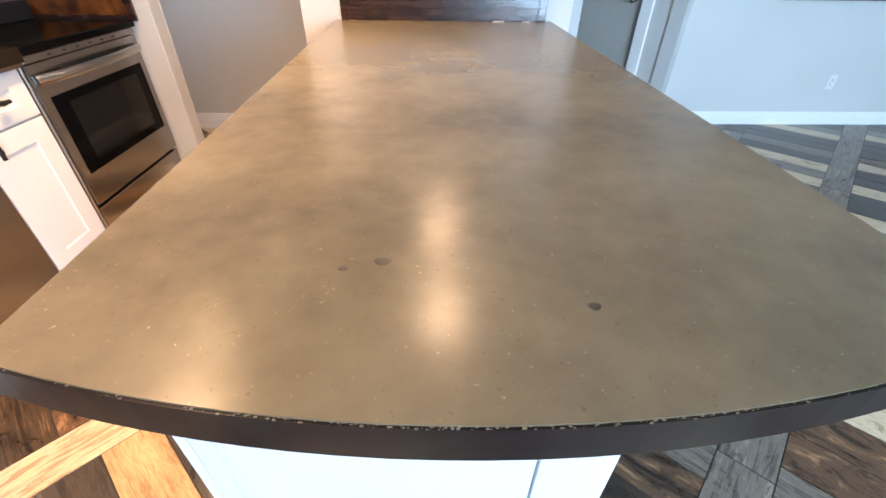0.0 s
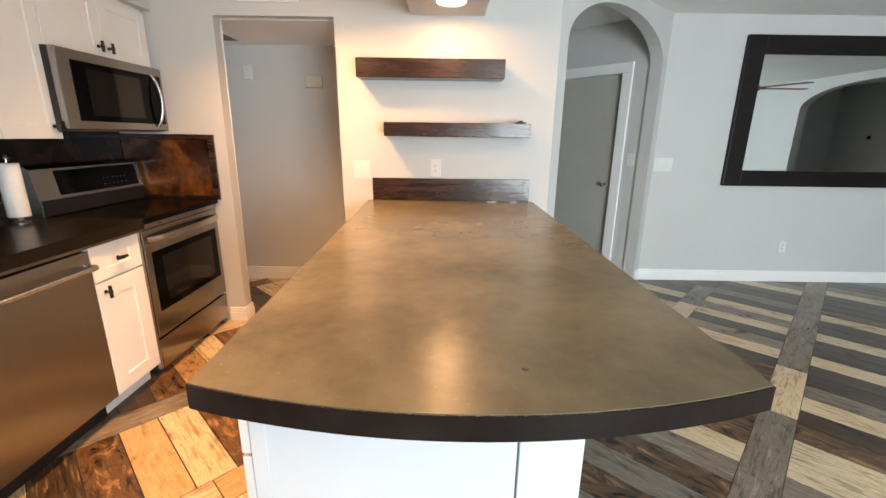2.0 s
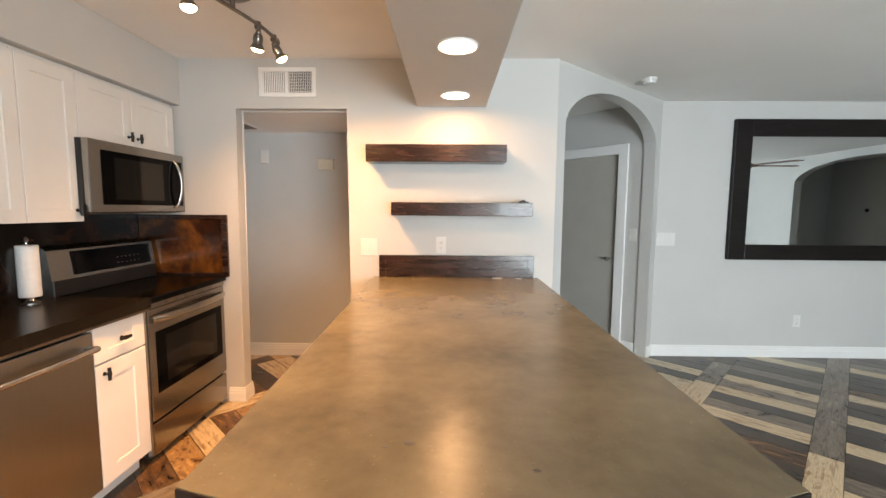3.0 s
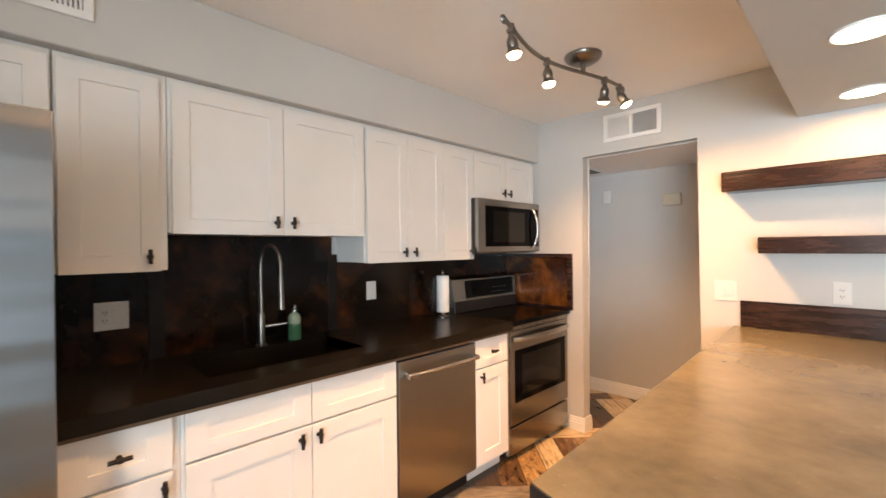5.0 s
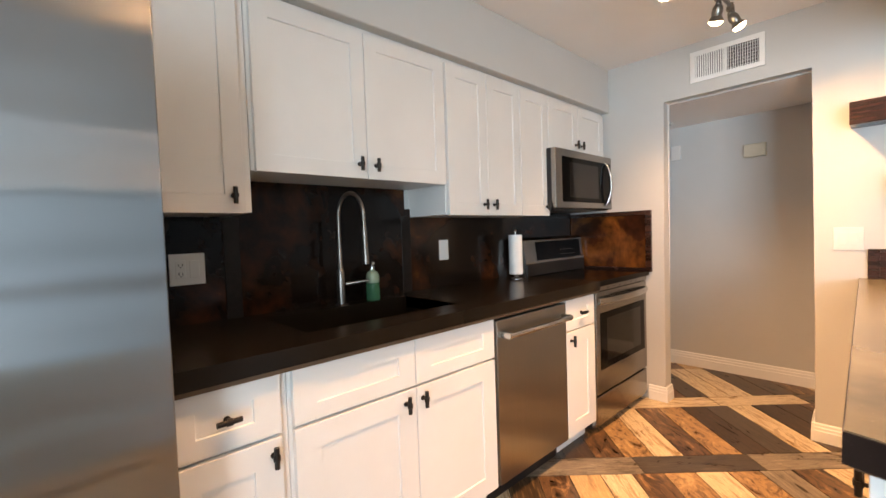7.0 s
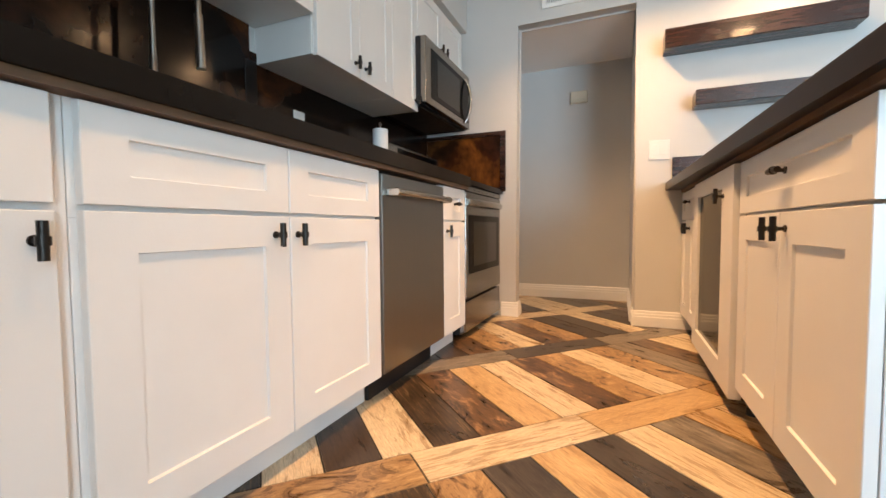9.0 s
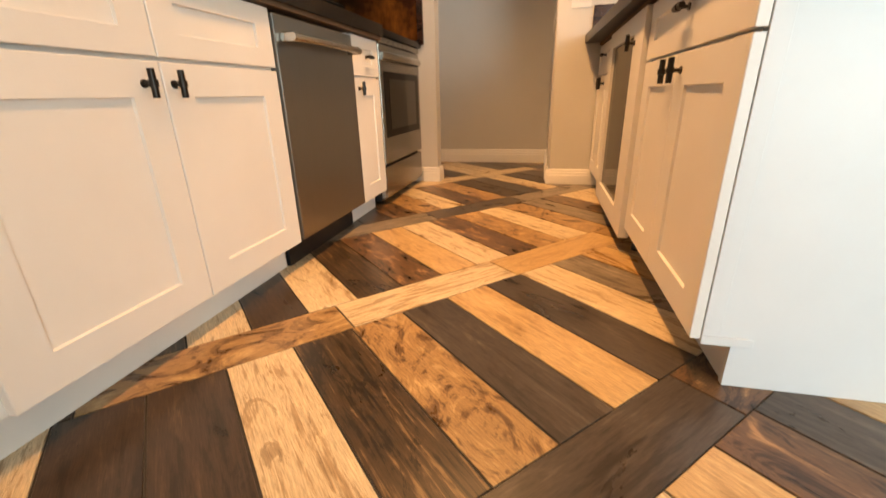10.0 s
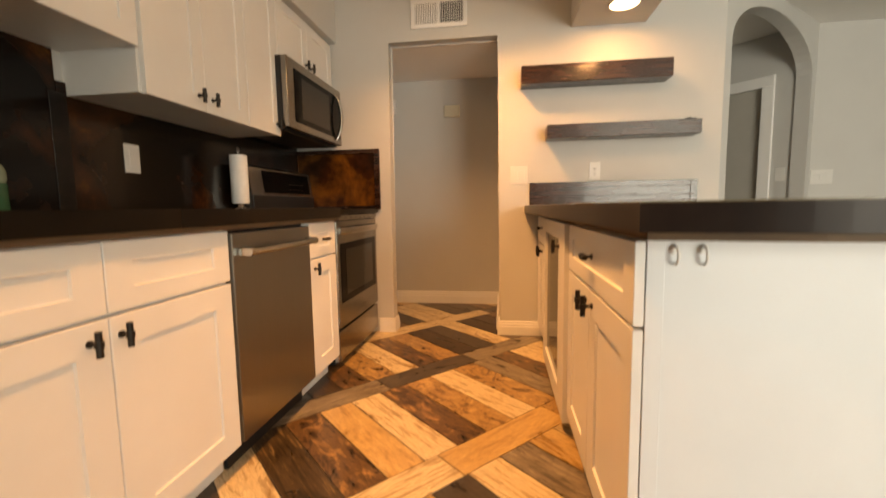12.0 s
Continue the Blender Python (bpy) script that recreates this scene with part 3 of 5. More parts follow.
def t_handle(bm, x, y, z, upright=True, length=0.056, way=1):
    """A stubby T-bar pull with a ringed middle, standing off a face that looks along x."""
    r = 0.0075
    o = 0.026 * way
    rod(bm, (x, y, z), (x + o, y, z), 0.0048, n=12)
    rod(bm, (x, y, z), (x + 0.004 * way, y, z), 0.009, n=12)
    d = Vector((0, 0, 1)) if upright else Vector((0, 1, 0))
    c = Vector((x + o, y, z))
    rod(bm, c - d * length / 2, c + d * length / 2, r, n=12)
    rod(bm, c - d * 0.007, c + d * 0.007, r * 1.35, n=12)
    return bm


def shaker(x, y0, y1, z0, z1, rail=0.07, thick=0.02, way=1, rails=None):
    """A shaker door or drawer front in one skin: a slab with a sunk middle, its face at x, looking along way."""
    rz = rails if rails else rail
    back, deep = x - thick * way, x - 0.007 * way
    bm = bmesh.new()

    def loop(px, a, b, c, d):
        return [bm.verts.new((px, y, z)) for y, z in ((a, c), (b, c), (b, d), (a, d))]

    e = 0.0016
    rings = [loop(back, y0, y1, z0, z1), loop(x - e * way, y0, y1, z0, z1), loop(x, y0 + e, y1 - e, z0 + e, z1 - e),
             loop(x, y0 + rail, y1 - rail, z0 + rz, z1 - rz), loop(deep, y0 + rail + 0.002, y1 - rail - 0.002, z0 + rz + 0.002, z1 - rz - 0.002)]
    for p, q in zip(rings, rings[1:]):
        for k in range(4):
            bm.faces.new((p[k], p[(k + 1) % 4], q[(k + 1) % 4], q[k]))
    bm.faces.new(rings[0][::-1])
    bm.faces.new(rings[-1])
    return bm


def base_unit(y0, y1, label, fronts, x_face=FACE, x_back=-2.265, way=1, toe=-1.736, z_top=0.876, z_low=0.105):
    """A floor cabinet: carcass, toe board and shaker fronts. fronts: kind, y0, y1, z0, z1, handle y, handle z."""
    unit = thing("base_cabinet", ((x_face + x_back) / 2, (y0 + y1) / 2, 0), label, "cabinet", "base cabinets")
    xs = sorted((x_face - 0.0215 * way, x_back))
    part("body", boxed(xs[0], xs[1], y0 + 0.0008, y1 - 0.0008, z_low, z_top, bevel=0.001), CABINET, unit)
    ts = sorted((toe, toe - 0.02 * way))
    part("toe_board", boxed(ts[0], ts[1], y0 + 0.001, y1 - 0.001, 0.001, z_low - 0.0005), CABINET, unit)
    for kind, a, b, c, d, hy, hz in fronts:
        rail = 0.082 if kind == "door" else 0.074
        front = part(kind, shaker(x_face, a, b, c, d, min(rail, (b - a) * 0.27), way=way, rails=0.075 if kind == "door" else 0.052), CABINET, unit)
        if hy is not None:
            part("handle", t_handle(bmesh.new(), x_face, hy, hz, kind == "door", 0.060 if kind == "door" else 0.062, way), BRONZE, front, "dark bronze T-bar pull", smooth=True)
    return unit


base_unit(-0.326, 0.0, "narrow white shaker base cabinet with one drawer beside the fridge", [
    ("drawer_front", -0.318, -0.025, 0.702, 0.872, -0.169, 0.787), ("door", -0.318, -0.025, 0.108, 0.690, -0.053, 0.644)])
base_unit(0.0, 0.930, "wide white shaker sink cabinet with two doors", [
    ("false_front", 0.012, 0.474, 0.702, 0.872, None, 0), ("false_front", 0.478, 0.926, 0.702, 0.872, None, 0),
    ("door", 0.012, 0.474, 0.108, 0.692, 0.424, 0.645), ("door", 0.478, 0.926, 0.108, 0.692, 0.504, 0.645)], z_top=0.68)
base_unit(1.522, 1.850, "narrow white shaker cabinet between dishwasher and range", [
    ("drawer_front", 1.528, 1.840, 0.702, 0.872, 1.684, 0.787), ("door", 1.528, 1.840, 0.108, 0.692, 1.572, 0.645)])

sink_unit = bpy.data.objects["base_cabinet.001"]
part("face_frame", boxed(-1.700, -1.6765, 0.0008, 0.9292, 0.6805, 0.876), CABINET, sink_unit)

# counter with its sunk sink
ctop = thing("concrete_countertop", (-1.95, 0.76, 0.875), "dark brown sealed concrete worktop along the wall", "countertop")
SX0, SX1, SY0, SY1 = -2.140, -1.770, 0.115, 0.815
bm = bmesh.new()
for dims in ((-2.264, SX0, -0.325, 1.860), (SX1, -1.625, -0.325, 1.860), (SX0, SX1, -0.325, SY0), (SX0, SX1, SY1, 1.860)):
    box(bm, dims[0], dims[1], dims[2], dims[3], 0.893, 0.947)
bmesh.ops.remove_doubles(bm, verts=bm.verts, dist=0.0002)
part("slab", bm, COUNTER_DARK, ctop)
part("sub_top", boxed(-1.72, -1.637, -0.324, 1.856, 0.8772, 0.8928), PLYWOOD, ctop, "raw plywood strip under the slab")
bm = bmesh.new()
box(bm, SX0 - 0.012, SX0, SY0, SY1, 0.70, 0.946)
box(bm, SX1, SX1 + 0.012, SY0, SY1, 0.70, 0.946)
box(bm, SX0, SX1, SY0 - 0.012, SY0, 0.70, 0.946)
box(bm, SX0, SX1, SY1, SY1 + 0.012, 0.70, 0.946)
box(bm, SX0, SX1, SY0, SY1, 0.69, 0.70)
part("sink_basin", bm, COUNTER_DARK, ctop, "sunk basin cast in the same dark concrete")

# backsplash panels
spl = thing("backsplash", (WEST, 1.1, 0.945), "glossy dark copper patina backsplash panels above the worktop", "backsplash")
edges_y = (-0.325, 0.040, 0.925, 2.655)
for a, b in zip(edges_y, edges_y[1:]):
    part("panel", boxed(WEST + 0.001, WEST + 0.010, a + 0.0015, b - 0.0015, 0.9455, 1.52 if b < 1 and a > 0 else 1.40, bevel=0.001), PATINA, spl)
for y in edges_y[1:3]:
    part("seam_strip", boxed(WEST + 0.0102, WEST + 0.014, y - 0.03, y + 0.03, 0.9455, 1.36, bevel=0.001), MIRROR_WOOD, spl)
spl = thing("range_side_splash", (-1.95, BACK, 0.93), "copper patina side panel with a dark frame beside the range", "backsplash")
part("panel", boxed(-2.262, -1.655, BACK - 0.012, BACK - 0.001, 0.93, 1.376), PATINA_LIGHT, spl)
for dims in ((-1.665, -1.625, 0.930, 1.376), (-2.262, -1.665, 1.346, 1.376), (-2.262, -1.665, 0.930, 0.960)):
    part("frame", boxed(dims[0], dims[1], BACK - 0.022, BACK - 0.0125 if dims[1] < -1.63 else BACK - 0.001, dims[2], dims[3], bevel=0.002), WOOD_DARK, spl)

# wall cabinets
UF = -1.955


def wall_unit(y0, y1, z0, label, doors, z1=2.130, x_face=UF):
    """A wall cabinet with shaker doors. doors: y0, y1, handle y."""
    unit = thing("wall_cabinet", ((x_face + WEST) / 2, (y0 + y1) / 2, z0), label, "cabinet", "wall cabinets")
    part("body", boxed(WEST + 0.0005, x_face - 0.0215, y0 + 0.0008, y1 - 0.0008, z0 + 0.004, z1, bevel=0.001), CABINET, unit)
    for a, b, hy in doors:
        rail = min(0.062, (b - a) * 0.24)
        front = part("door", shaker(x_face, a, b, z0, z1 - 0.024, rail, rails=0.062 if z1 - z0 > 0.4 else 0.055), CABINET, unit)
        if hy is None:
            continue
        part("handle", t_handle(bmesh.new(), x_face, hy, z0 + 0.058, True, 0.056), BRONZE, front, "dark bronze T-bar pull", smooth=True)
    return unit


wall_unit(-1.215, -0.306, 1.800, "short white shaker cabinet above the fridge", [(-1.210, -0.765, None), (-0.759, -0.312, None)])
wall_unit(-0.304, 0.030, 1.352, "narrow white shaker wall cabinet beside the fridge", [(-0.296, 0.002, -0.035)])
wall_unit(0.031, 0.958, 1.500, "wide white shaker wall cabinet above the sink", [(0.044, 0.497, 0.458), (0.501, 0.952, 0.538)])
wall_unit(0.9585, 1.568, 1.350, "white shaker wall cabinet with two doors above the worktop", [(0.970, 1.267, 1.229), (1.270, 1.566, 1.309)])
wall_unit(1.5685, 1.866, 1.350, "slim white shaker wall cabinet next to the microwave", [(1.571, 1.864, 1.826)])
wall_unit(1.8665, 2.625, 1.782, "short white shaker cabinet above the microwave", [(1.870, 2.238, 2.203), (2.241, 2.618, 2.277)])

# fridge
fr = thing("fridge", (-1.86, -0.785, 0), "tall stainless steel fridge with a smooth rounded door", "fridge")
part("body", boxed(-2.262, -1.53, -1.240, -0.331, 0.02, 1.772, bevel=0.004), BLACK_PLASTIC, fr)
part("freezer_door", boxed(-1.526, -1.45, -1.240, -0.316, 0.05, 0.62, bevel=0.004, seg=3), FRIDGE_STEEL, fr, smooth=True)
part("door", boxed(-1.526, -1.45, -1.240, -0.316, 0.63, 1.790, bevel=0.004, seg=3), FRIDGE_STEEL, fr, smooth=True)
part("hinge_cap", boxed(-1.60, -1.50, -0.40, -0.345, 1.7725, 1.796, bevel=0.004), BLACK_PLASTIC, fr)
part("plinth", boxed(-2.2, -1.56, -1.235, -0.336, 0.0, 0.0195), BLACK_PLASTIC, fr)

# dishwasher
dw = thing("dishwasher", (-1.95, 1.225, 0), "stainless steel dishwasher with a bar handle", "dishwasher")
part("body", boxed(-2.2, -1.69, 0.934, 1.518, 0.10, 0.889), BLACK_PLASTIC, dw)
part("door", boxed(-1.688, -1.648, 0.936, 1.516, 0.112, 0.862, bevel=0.004, seg=2), STEEL_DARK, dw)
part("kick_plate", boxed(-1.74, -1.725, 0.94, 1.512, 0.001, 0.105), BLACK_PLASTIC, dw)
bm = tube(bmesh.new(), [(-1.603, 0.962, 0.795), (-1.598, 1.1, 0.795), (-1.597, 1.225, 0.795), (-1.598, 1.35, 0.795), (-1.603, 1.49, 0.795)], 0.013, 14)
part("handle", bm, CHROME, dw, "thick satin bar handle", smooth=True)
for y in (0.975, 1.477):
    part("handle_bracket", boxed(-1.6485, -1.596, y - 0.012, y + 0.012, 0.780, 0.811, bevel=0.005, seg=2), CHROME, dw)

# range
rg = thing("range", (-1.95, 2.255, 0), "freestanding stainless steel range with a black glass top", "range")
RY0, RY1 = 1.870, 2.636
part("body", boxed(-2.22, -1.70, RY0 + 0.004, RY1, 0.03, 0.905), BLACK_PLASTIC, rg)
part("side_trim", boxed(-1.6995, -1.672, RY0, RY0 + 0.014, 0.045, 0.905, bevel=0.003), CHROME, rg)
part("cooktop", boxed(-2.225, -1.640, RY0 - 0.004, RY1 + 0.002, 0.906, 0.942, bevel=0.008, seg=3), BLACK_GLASS, rg, "black ceramic glass cooktop")
part("front_rail", boxed(-1.6995, -1.660, RY0 + 0.015, RY1, 0.874, 0.9055, bevel=0.003), STEEL, rg)
od = part("oven_door", boxed(-1.6995, -1.664, RY0 + 0.015, RY1, 0.242, 0.870, bevel=0.005, seg=2), STEEL, rg)
part("window", boxed(-1.6638, -1.6618, 1.932, 2.592, 0.386, 0.738, bevel=0.001), BLACK_GLASS, od, "dark oven window")
part("inner_window", boxed(-1.6616, -1.6606, 2.010, 2.520, 0.428, 0.700), DARK_GLASS, od)
pts = [(-1.655, RY0 + 0.03, 0.812)] + [(-1.655 + 0.035 * math.sin(math.pi * k / 12) ** 0.5, RY0 + 0.035 + (RY1 - RY0 - 0.06) * k / 12, 0.812) for k in range(1, 12)] + [(-1.655, RY1 - 0.02, 0.812)]
bm = tube(bmesh.new(), pts, 0.012, 12)
for v in bm.verts:
    v.co.z = 0.812 + (v.co.z - 0.812) * 1.7
part("handle", bm, CHROME, od, "curved steel bar handle", smooth=True)
for k in range(6):
    y = 2.02 + 0.085 * k
    part("vent_slot", boxed(-1.660, -1.6592, y, y + 0.022, 0.886, 0.891), BLACK_GAP, rg)
part("drawer", boxed(-1.6995, -1.668, RY0 + 0.015, RY1, 0.045, 0.226, bevel=0.005, seg=2), STEEL, rg)
bm = bmesh.new()
front = [(-2.225, 0.944), (-2.150, 0.944), (-2.140, 1.010), (-2.165, 1.190), (-2.185, 1.205), (-2.225, 1.205)]
a = [bm.verts.new((x, RY0 - 0.02, z)) for x, z in front]
b = [bm.verts.new((x, RY1 - 0.01, z)) for x, z in front]
bm.faces.new(a)
bm.faces.new(b[::-1])
for k in range(6):
    bm.faces.new((a[k], a[(k + 1) % 6], b[(k + 1) % 6], b[k]))
bg = part("backguard", bm, [STEEL], rg)


def on_guard(y0, y1, z0, z1, lift, thick=0.002):
    """A thin plate on the sloping face of the backguard."""
    bm = boxed(0, thick, y0, y1, z0, z1)
    for v in bm.verts:
        v.co.x += -2.140 - (v.co.z - 1.010) * 0.139 + lift
    return bm


part("lower_trim", boxed(-2.152, -2.136, RY0 - 0.018, RY1 - 0.012, 0.944, 1.030, bevel=0.003), BLACK_PLASTIC, bg)
part("display", on_guard(1.985, 2.585, 1.046, 1.178, 0.0006), BLACK_GLASS, bg, "black touch display")
dot = to_mesh("key_mark", boxed(0, 0.0006, -0.004, 0.004, -0.002, 0.002), GREY_METAL)
for k in range(12):
    y, z = 2.30 + 0.035 * (k % 6), 1.075 + 0.035 * (k // 6)
    mk = part("key_mark", dot, None, bg)
    mk.location = (-2.140 - (z - 1.010) * 0.139 + 0.003, y, z)
for cx, cy, r in ((-1.80, 2.06, 0.10), (-1.80, 2.44, 0.075), (-2.05, 2.06, 0.075), (-2.05, 2.44, 0.10)):
    part("burner_ring", tube(bmesh.new(), [(cx + r * math.cos(2 * math.pi * k / 40), cy + r * math.sin(2 * math.pi * k / 40), 0.9420) for k in range(41)], 0.0006, 4), DARK_GLASS, rg)

# microwave
mw = thing("microwave", (-2.08, 2.215, 1.392), "stainless over-the-range microwave with a black window", "microwave")
MY0, MY1 = 1.838, 2.604
part("body", boxed(WEST + 0.002, -1.925, MY0, MY1, 1.392, 1.779), BLACK_PLASTIC, mw)
md = part("door", boxed(-1.9245, -1.890, MY0, MY1, 1.396, 1.779, bevel=0.005, seg=2), STEEL, mw)
part("window", boxed(-1.8898, -1.8875, 1.915, 2.452, 1.438, 1.730, bevel=0.001), BLACK_GLASS, md, "black glass window")
part("control_panel", boxed(-1.8898, -1.8877, 2.4525, 2.580, 1.438, 1.730, bevel=0.001), BLACK_GLASS, md)
part("inner_window", boxed(-1.8874, -1.8866, 2.0, 2.39, 1.468, 1.697), DARK_GLASS, md)
pts = [(-1.888 + 0.038 * math.sin(math.pi * k / 14) ** 0.6, 2.497 + 0.016 * math.sin(math.pi * k / 14), 1.425 + 0.305 * k / 14) for k in range(15)]
part("handle", tube(bmesh.new(), pts, 0.0105, 12), CHROME, md, "curved satin handle", smooth=True)
part("vent_grille", boxed(-2.22, -1.95, 1.9, 2.55, 1.386, 1.3915), GREY_METAL, mw)

# ---------------- island ----------------
isl = thing("concrete_countertop", (0.04, 1.5, 0.875), "olive brown sealed concrete island top with a bowed end", "countertop")
bow = [(-0.506, 0.374)]
for k in range(1, 24):
    s = k / 24
    x = -0.506 + (0.588 + 0.506) * s
    base = 0.374 + (0.394 - 0.374) * s
    bow.append((x, base - 0.088 * (1 - (2 * s - 1) ** 2)))
bow.append((0.588, 0.394))
outline = bow + [(0.592, BACK - 0.001), (-0.575, BACK - 0.001)]
inner = [(x * 0.996, y + 0.003) for x, y in outline[:-2]] + [(0.589, BACK - 0.0012), (-0.572, BACK - 0.0012)]
part("edge", prism(bmesh.new(), outline, 0.893, 0.9425), CONCRETE_EDGE, isl, "dark worn edge of the slab")
part("surface", prism(bmesh.new(), inner, 0.9425, 0.945), CONCRETE, isl, "polished mottled olive brown surface")
rng = random.Random(5)
bm = bmesh.new()
for k in range(300):
    s = rng.betavariate(3, 4) if k % 3 else rng.random()
    i = s * 24
    j = min(int(i), 23)
    f = i - j
    x = bow[j][0] * (1 - f) + bow[j + 1][0] * f
    y = bow[j][1] * (1 - f) + bow[j + 1][1] * f
    r = rng.uniform(0.0003, 0.0013) if k % 3 else rng.uniform(0.0002, 0.0006)
    bmesh.ops.create_icosphere(bm, subdivisions=1, radius=r, matrix=Matrix.Translation((x, y + rng.uniform(0.0, 0.006), 0.9432)) @ Matrix.Diagonal((1.8, 1, 0.6, 1)))
part("chipped_rim", bm, CREAM_GRIT, isl, "crumbled pale chips along the rim")["kind"] = "stuff"
part("sub_top", boxed(-0.485, 0.56, 0.4975, BACK - 0.002, 0.8772, 0.8928), PLYWOOD, isl, "raw plywood under the slab")
part("support_strip", prism(bmesh.new(), [(-0.485, 0.398), (-0.24, 0.348), (0.04, 0.330), (0.30, 0.350), (0.56, 0.415), (0.56, 0.497), (-0.485, 0.497)], 0.8772, 0.8928), PLYWOOD, isl, "raw plywood strip under the bowed end")
for cx, cy, rx in ((-0.118, 0.525, 0.011), (0.127, 0.440, 0.008), (-0.165, 0.510, 0.006)):
    bm = turned(bmesh.new(), 0, 0, ((1.0, 0.0), (0.92, 0.0004)), 18)
    for v in bm.verts:
        wob = 1 + 0.07 * math.sin(3 * math.atan2(v.co.y, v.co.x) + cx * 50)
        v.co = Vector((cx + v.co.x * rx * wob, cy + v.co.y * rx * 0.8 * wob, 0.9451 + v.co.z))
    part("stain", bm, STAIN, isl, "small dark stain")

IF = -0.480


def island_unit(y0, y1, label, fronts):
    return base_unit(y0, y1, label, fronts, x_face=IF, x_back=0.12, way=-1, toe=-0.393)


island_unit(0.503, 1.277, "white shaker island cabinet with a wide drawer and two doors", [
    ("drawer_front", 0.481, 1.271, 0.700, 0.868, 0.862, 0.793),
    ("door", 0.481, 0.890, 0.112, 0.692, 0.850, 0.652), ("door", 0.894, 1.271, 0.112, 0.692, 0.932, 0.652)])
island_unit(2.072, 2.645, "white shaker island cabinet against the end wall", [
    ("drawer_front", 2.078, 2.638, 0.700, 0.868, 2.33, 0.800), ("door", 2.078, 2.356, 0.112, 0.692, 2.32, 0.650), ("door", 2.360, 2.638, 0.112, 0.692, 2.40, 0.650)])

wc = thing("wine_cooler", (-0.18, 1.74, 0), "built-in wine cooler with a white framed glass door", "wine cooler")
part("body", boxed(-0.455, 0.12, 1.282, 2.066, 0.09, 0.86), BLACK_PLASTIC, wc)
part("base_frame", boxed(-0.41, 0.1, 1.30, 2.06, 0.04, 0.0895), BLACK_GAP, wc)
for y in (1.34, 2.03):
    part("foot", rod(bmesh.new(), (-0.41, y, 0.0), (-0.41, y, 0.0395), 0.02), BLACK_PLASTIC, wc)
bm = bmesh.new()
outer, hole = ((1.284, 0.066), (2.066, 0.066), (2.066, 0.868), (1.284, 0.868)), ((1.452, 0.150), (1.966, 0.150), (1.966, 0.800), (1.452, 0.800))
rings = [[bm.verts.new((x, y, z)) for y, z in loop] for x, loop in ((-0.458, outer), (-0.496, outer), (-0.496, hole), (-0.458, hole))]
for p, q in zip(rings, rings[1:] + rings[:1]):
    for k in range(4):
        bm.faces.new((p[k], p[(k + 1) % 4], q[(k + 1) % 4], q[k]))
wd = part("door", bm, CABINET, wc, "white shaker door frame")
part("pane", boxed(-0.484, -0.478, 1.450, 1.968, 0.148, 0.802), BLACK_GLASS, wd, "dark glass pane")
part("handle", t_handle(bmesh.new(), -0.496, 1.425, 0.770, True, 0.056, -1), BRONZE, wd, smooth=True)

end = thing("island_end_panel", (-0.15, 0.497, 0), "white painted end panel of the island", "panel")
bm = bmesh.new()
prof = [(-0.457, 0.118), (-0.398, 0.118), (-0.398, 0.001), (0.132, 0.001), (0.132, 0.8765), (-0.457, 0.8765)]
for y in (0.484, 0.5015):
    bm.faces.new([bm.verts.new((x, y, z)) for x, z in prof])
bm.verts.ensure_lookup_table()
for k in range(6):
    bm.faces.new((bm.verts[k], bm.verts[(k + 1) % 6], bm.verts[6 + (k + 1) % 6], bm.verts[6 + k]))
part("board", bm, PANEL, end)
part("corner_trim", boxed(-0.4575, -0.424, 0.480, 0.4838, 0.120, 0.8765, bevel=0.001), PANEL, end)
part("corner_block", boxed(-0.4575, -0.360, 0.479, 0.4835, 0.100, 0.1195, bevel=0.001), PANEL, end)
solid("island_back_wall", boxed(0.1365, 0.280, 0.481, BACK - 0.001, 0.0, 0.8768, bevel=0.002), PANEL, "white painted knee wall behind the island cabinets", "wall")


def coat_hook(x):
    hk = thing("coat_hook", (x, 0.483, 0.82), "small white scrolled hook on the island end", "hook", "hooks on the island end")
    part("plate", turned(bmesh.new(), 0, 0, ((0.009, 0.0), (0.010, 0.002), (0.006, 0.005)), 16), TRIM, hk).matrix_basis = pose(x, 0.4838, 0.853, 90)
    pts = []
    for k in range(19):
        a = math.pi * (0.5 + 1.25 * k / 18)
        pts.append((x + 0.004 * k / 18, 0.468 + 0.015 * math.cos(a) + 0.012, 0.842 + 0.018 * math.sin(a)))
    part("arm", tube(bmesh.new(), pts, 0.0028, 8), TRIM, hk, smooth=True)
    bm = bmesh.new()
    bmesh.ops.create_uvsphere(bm, u_segments=12, v_segments=8, radius=0.0058, matrix=Matrix.Translation(pts[-1]))
    part("tip", bm, TRIM, hk, smooth=True)


for x in (-0.408, -0.357):
    coat_hook(x)

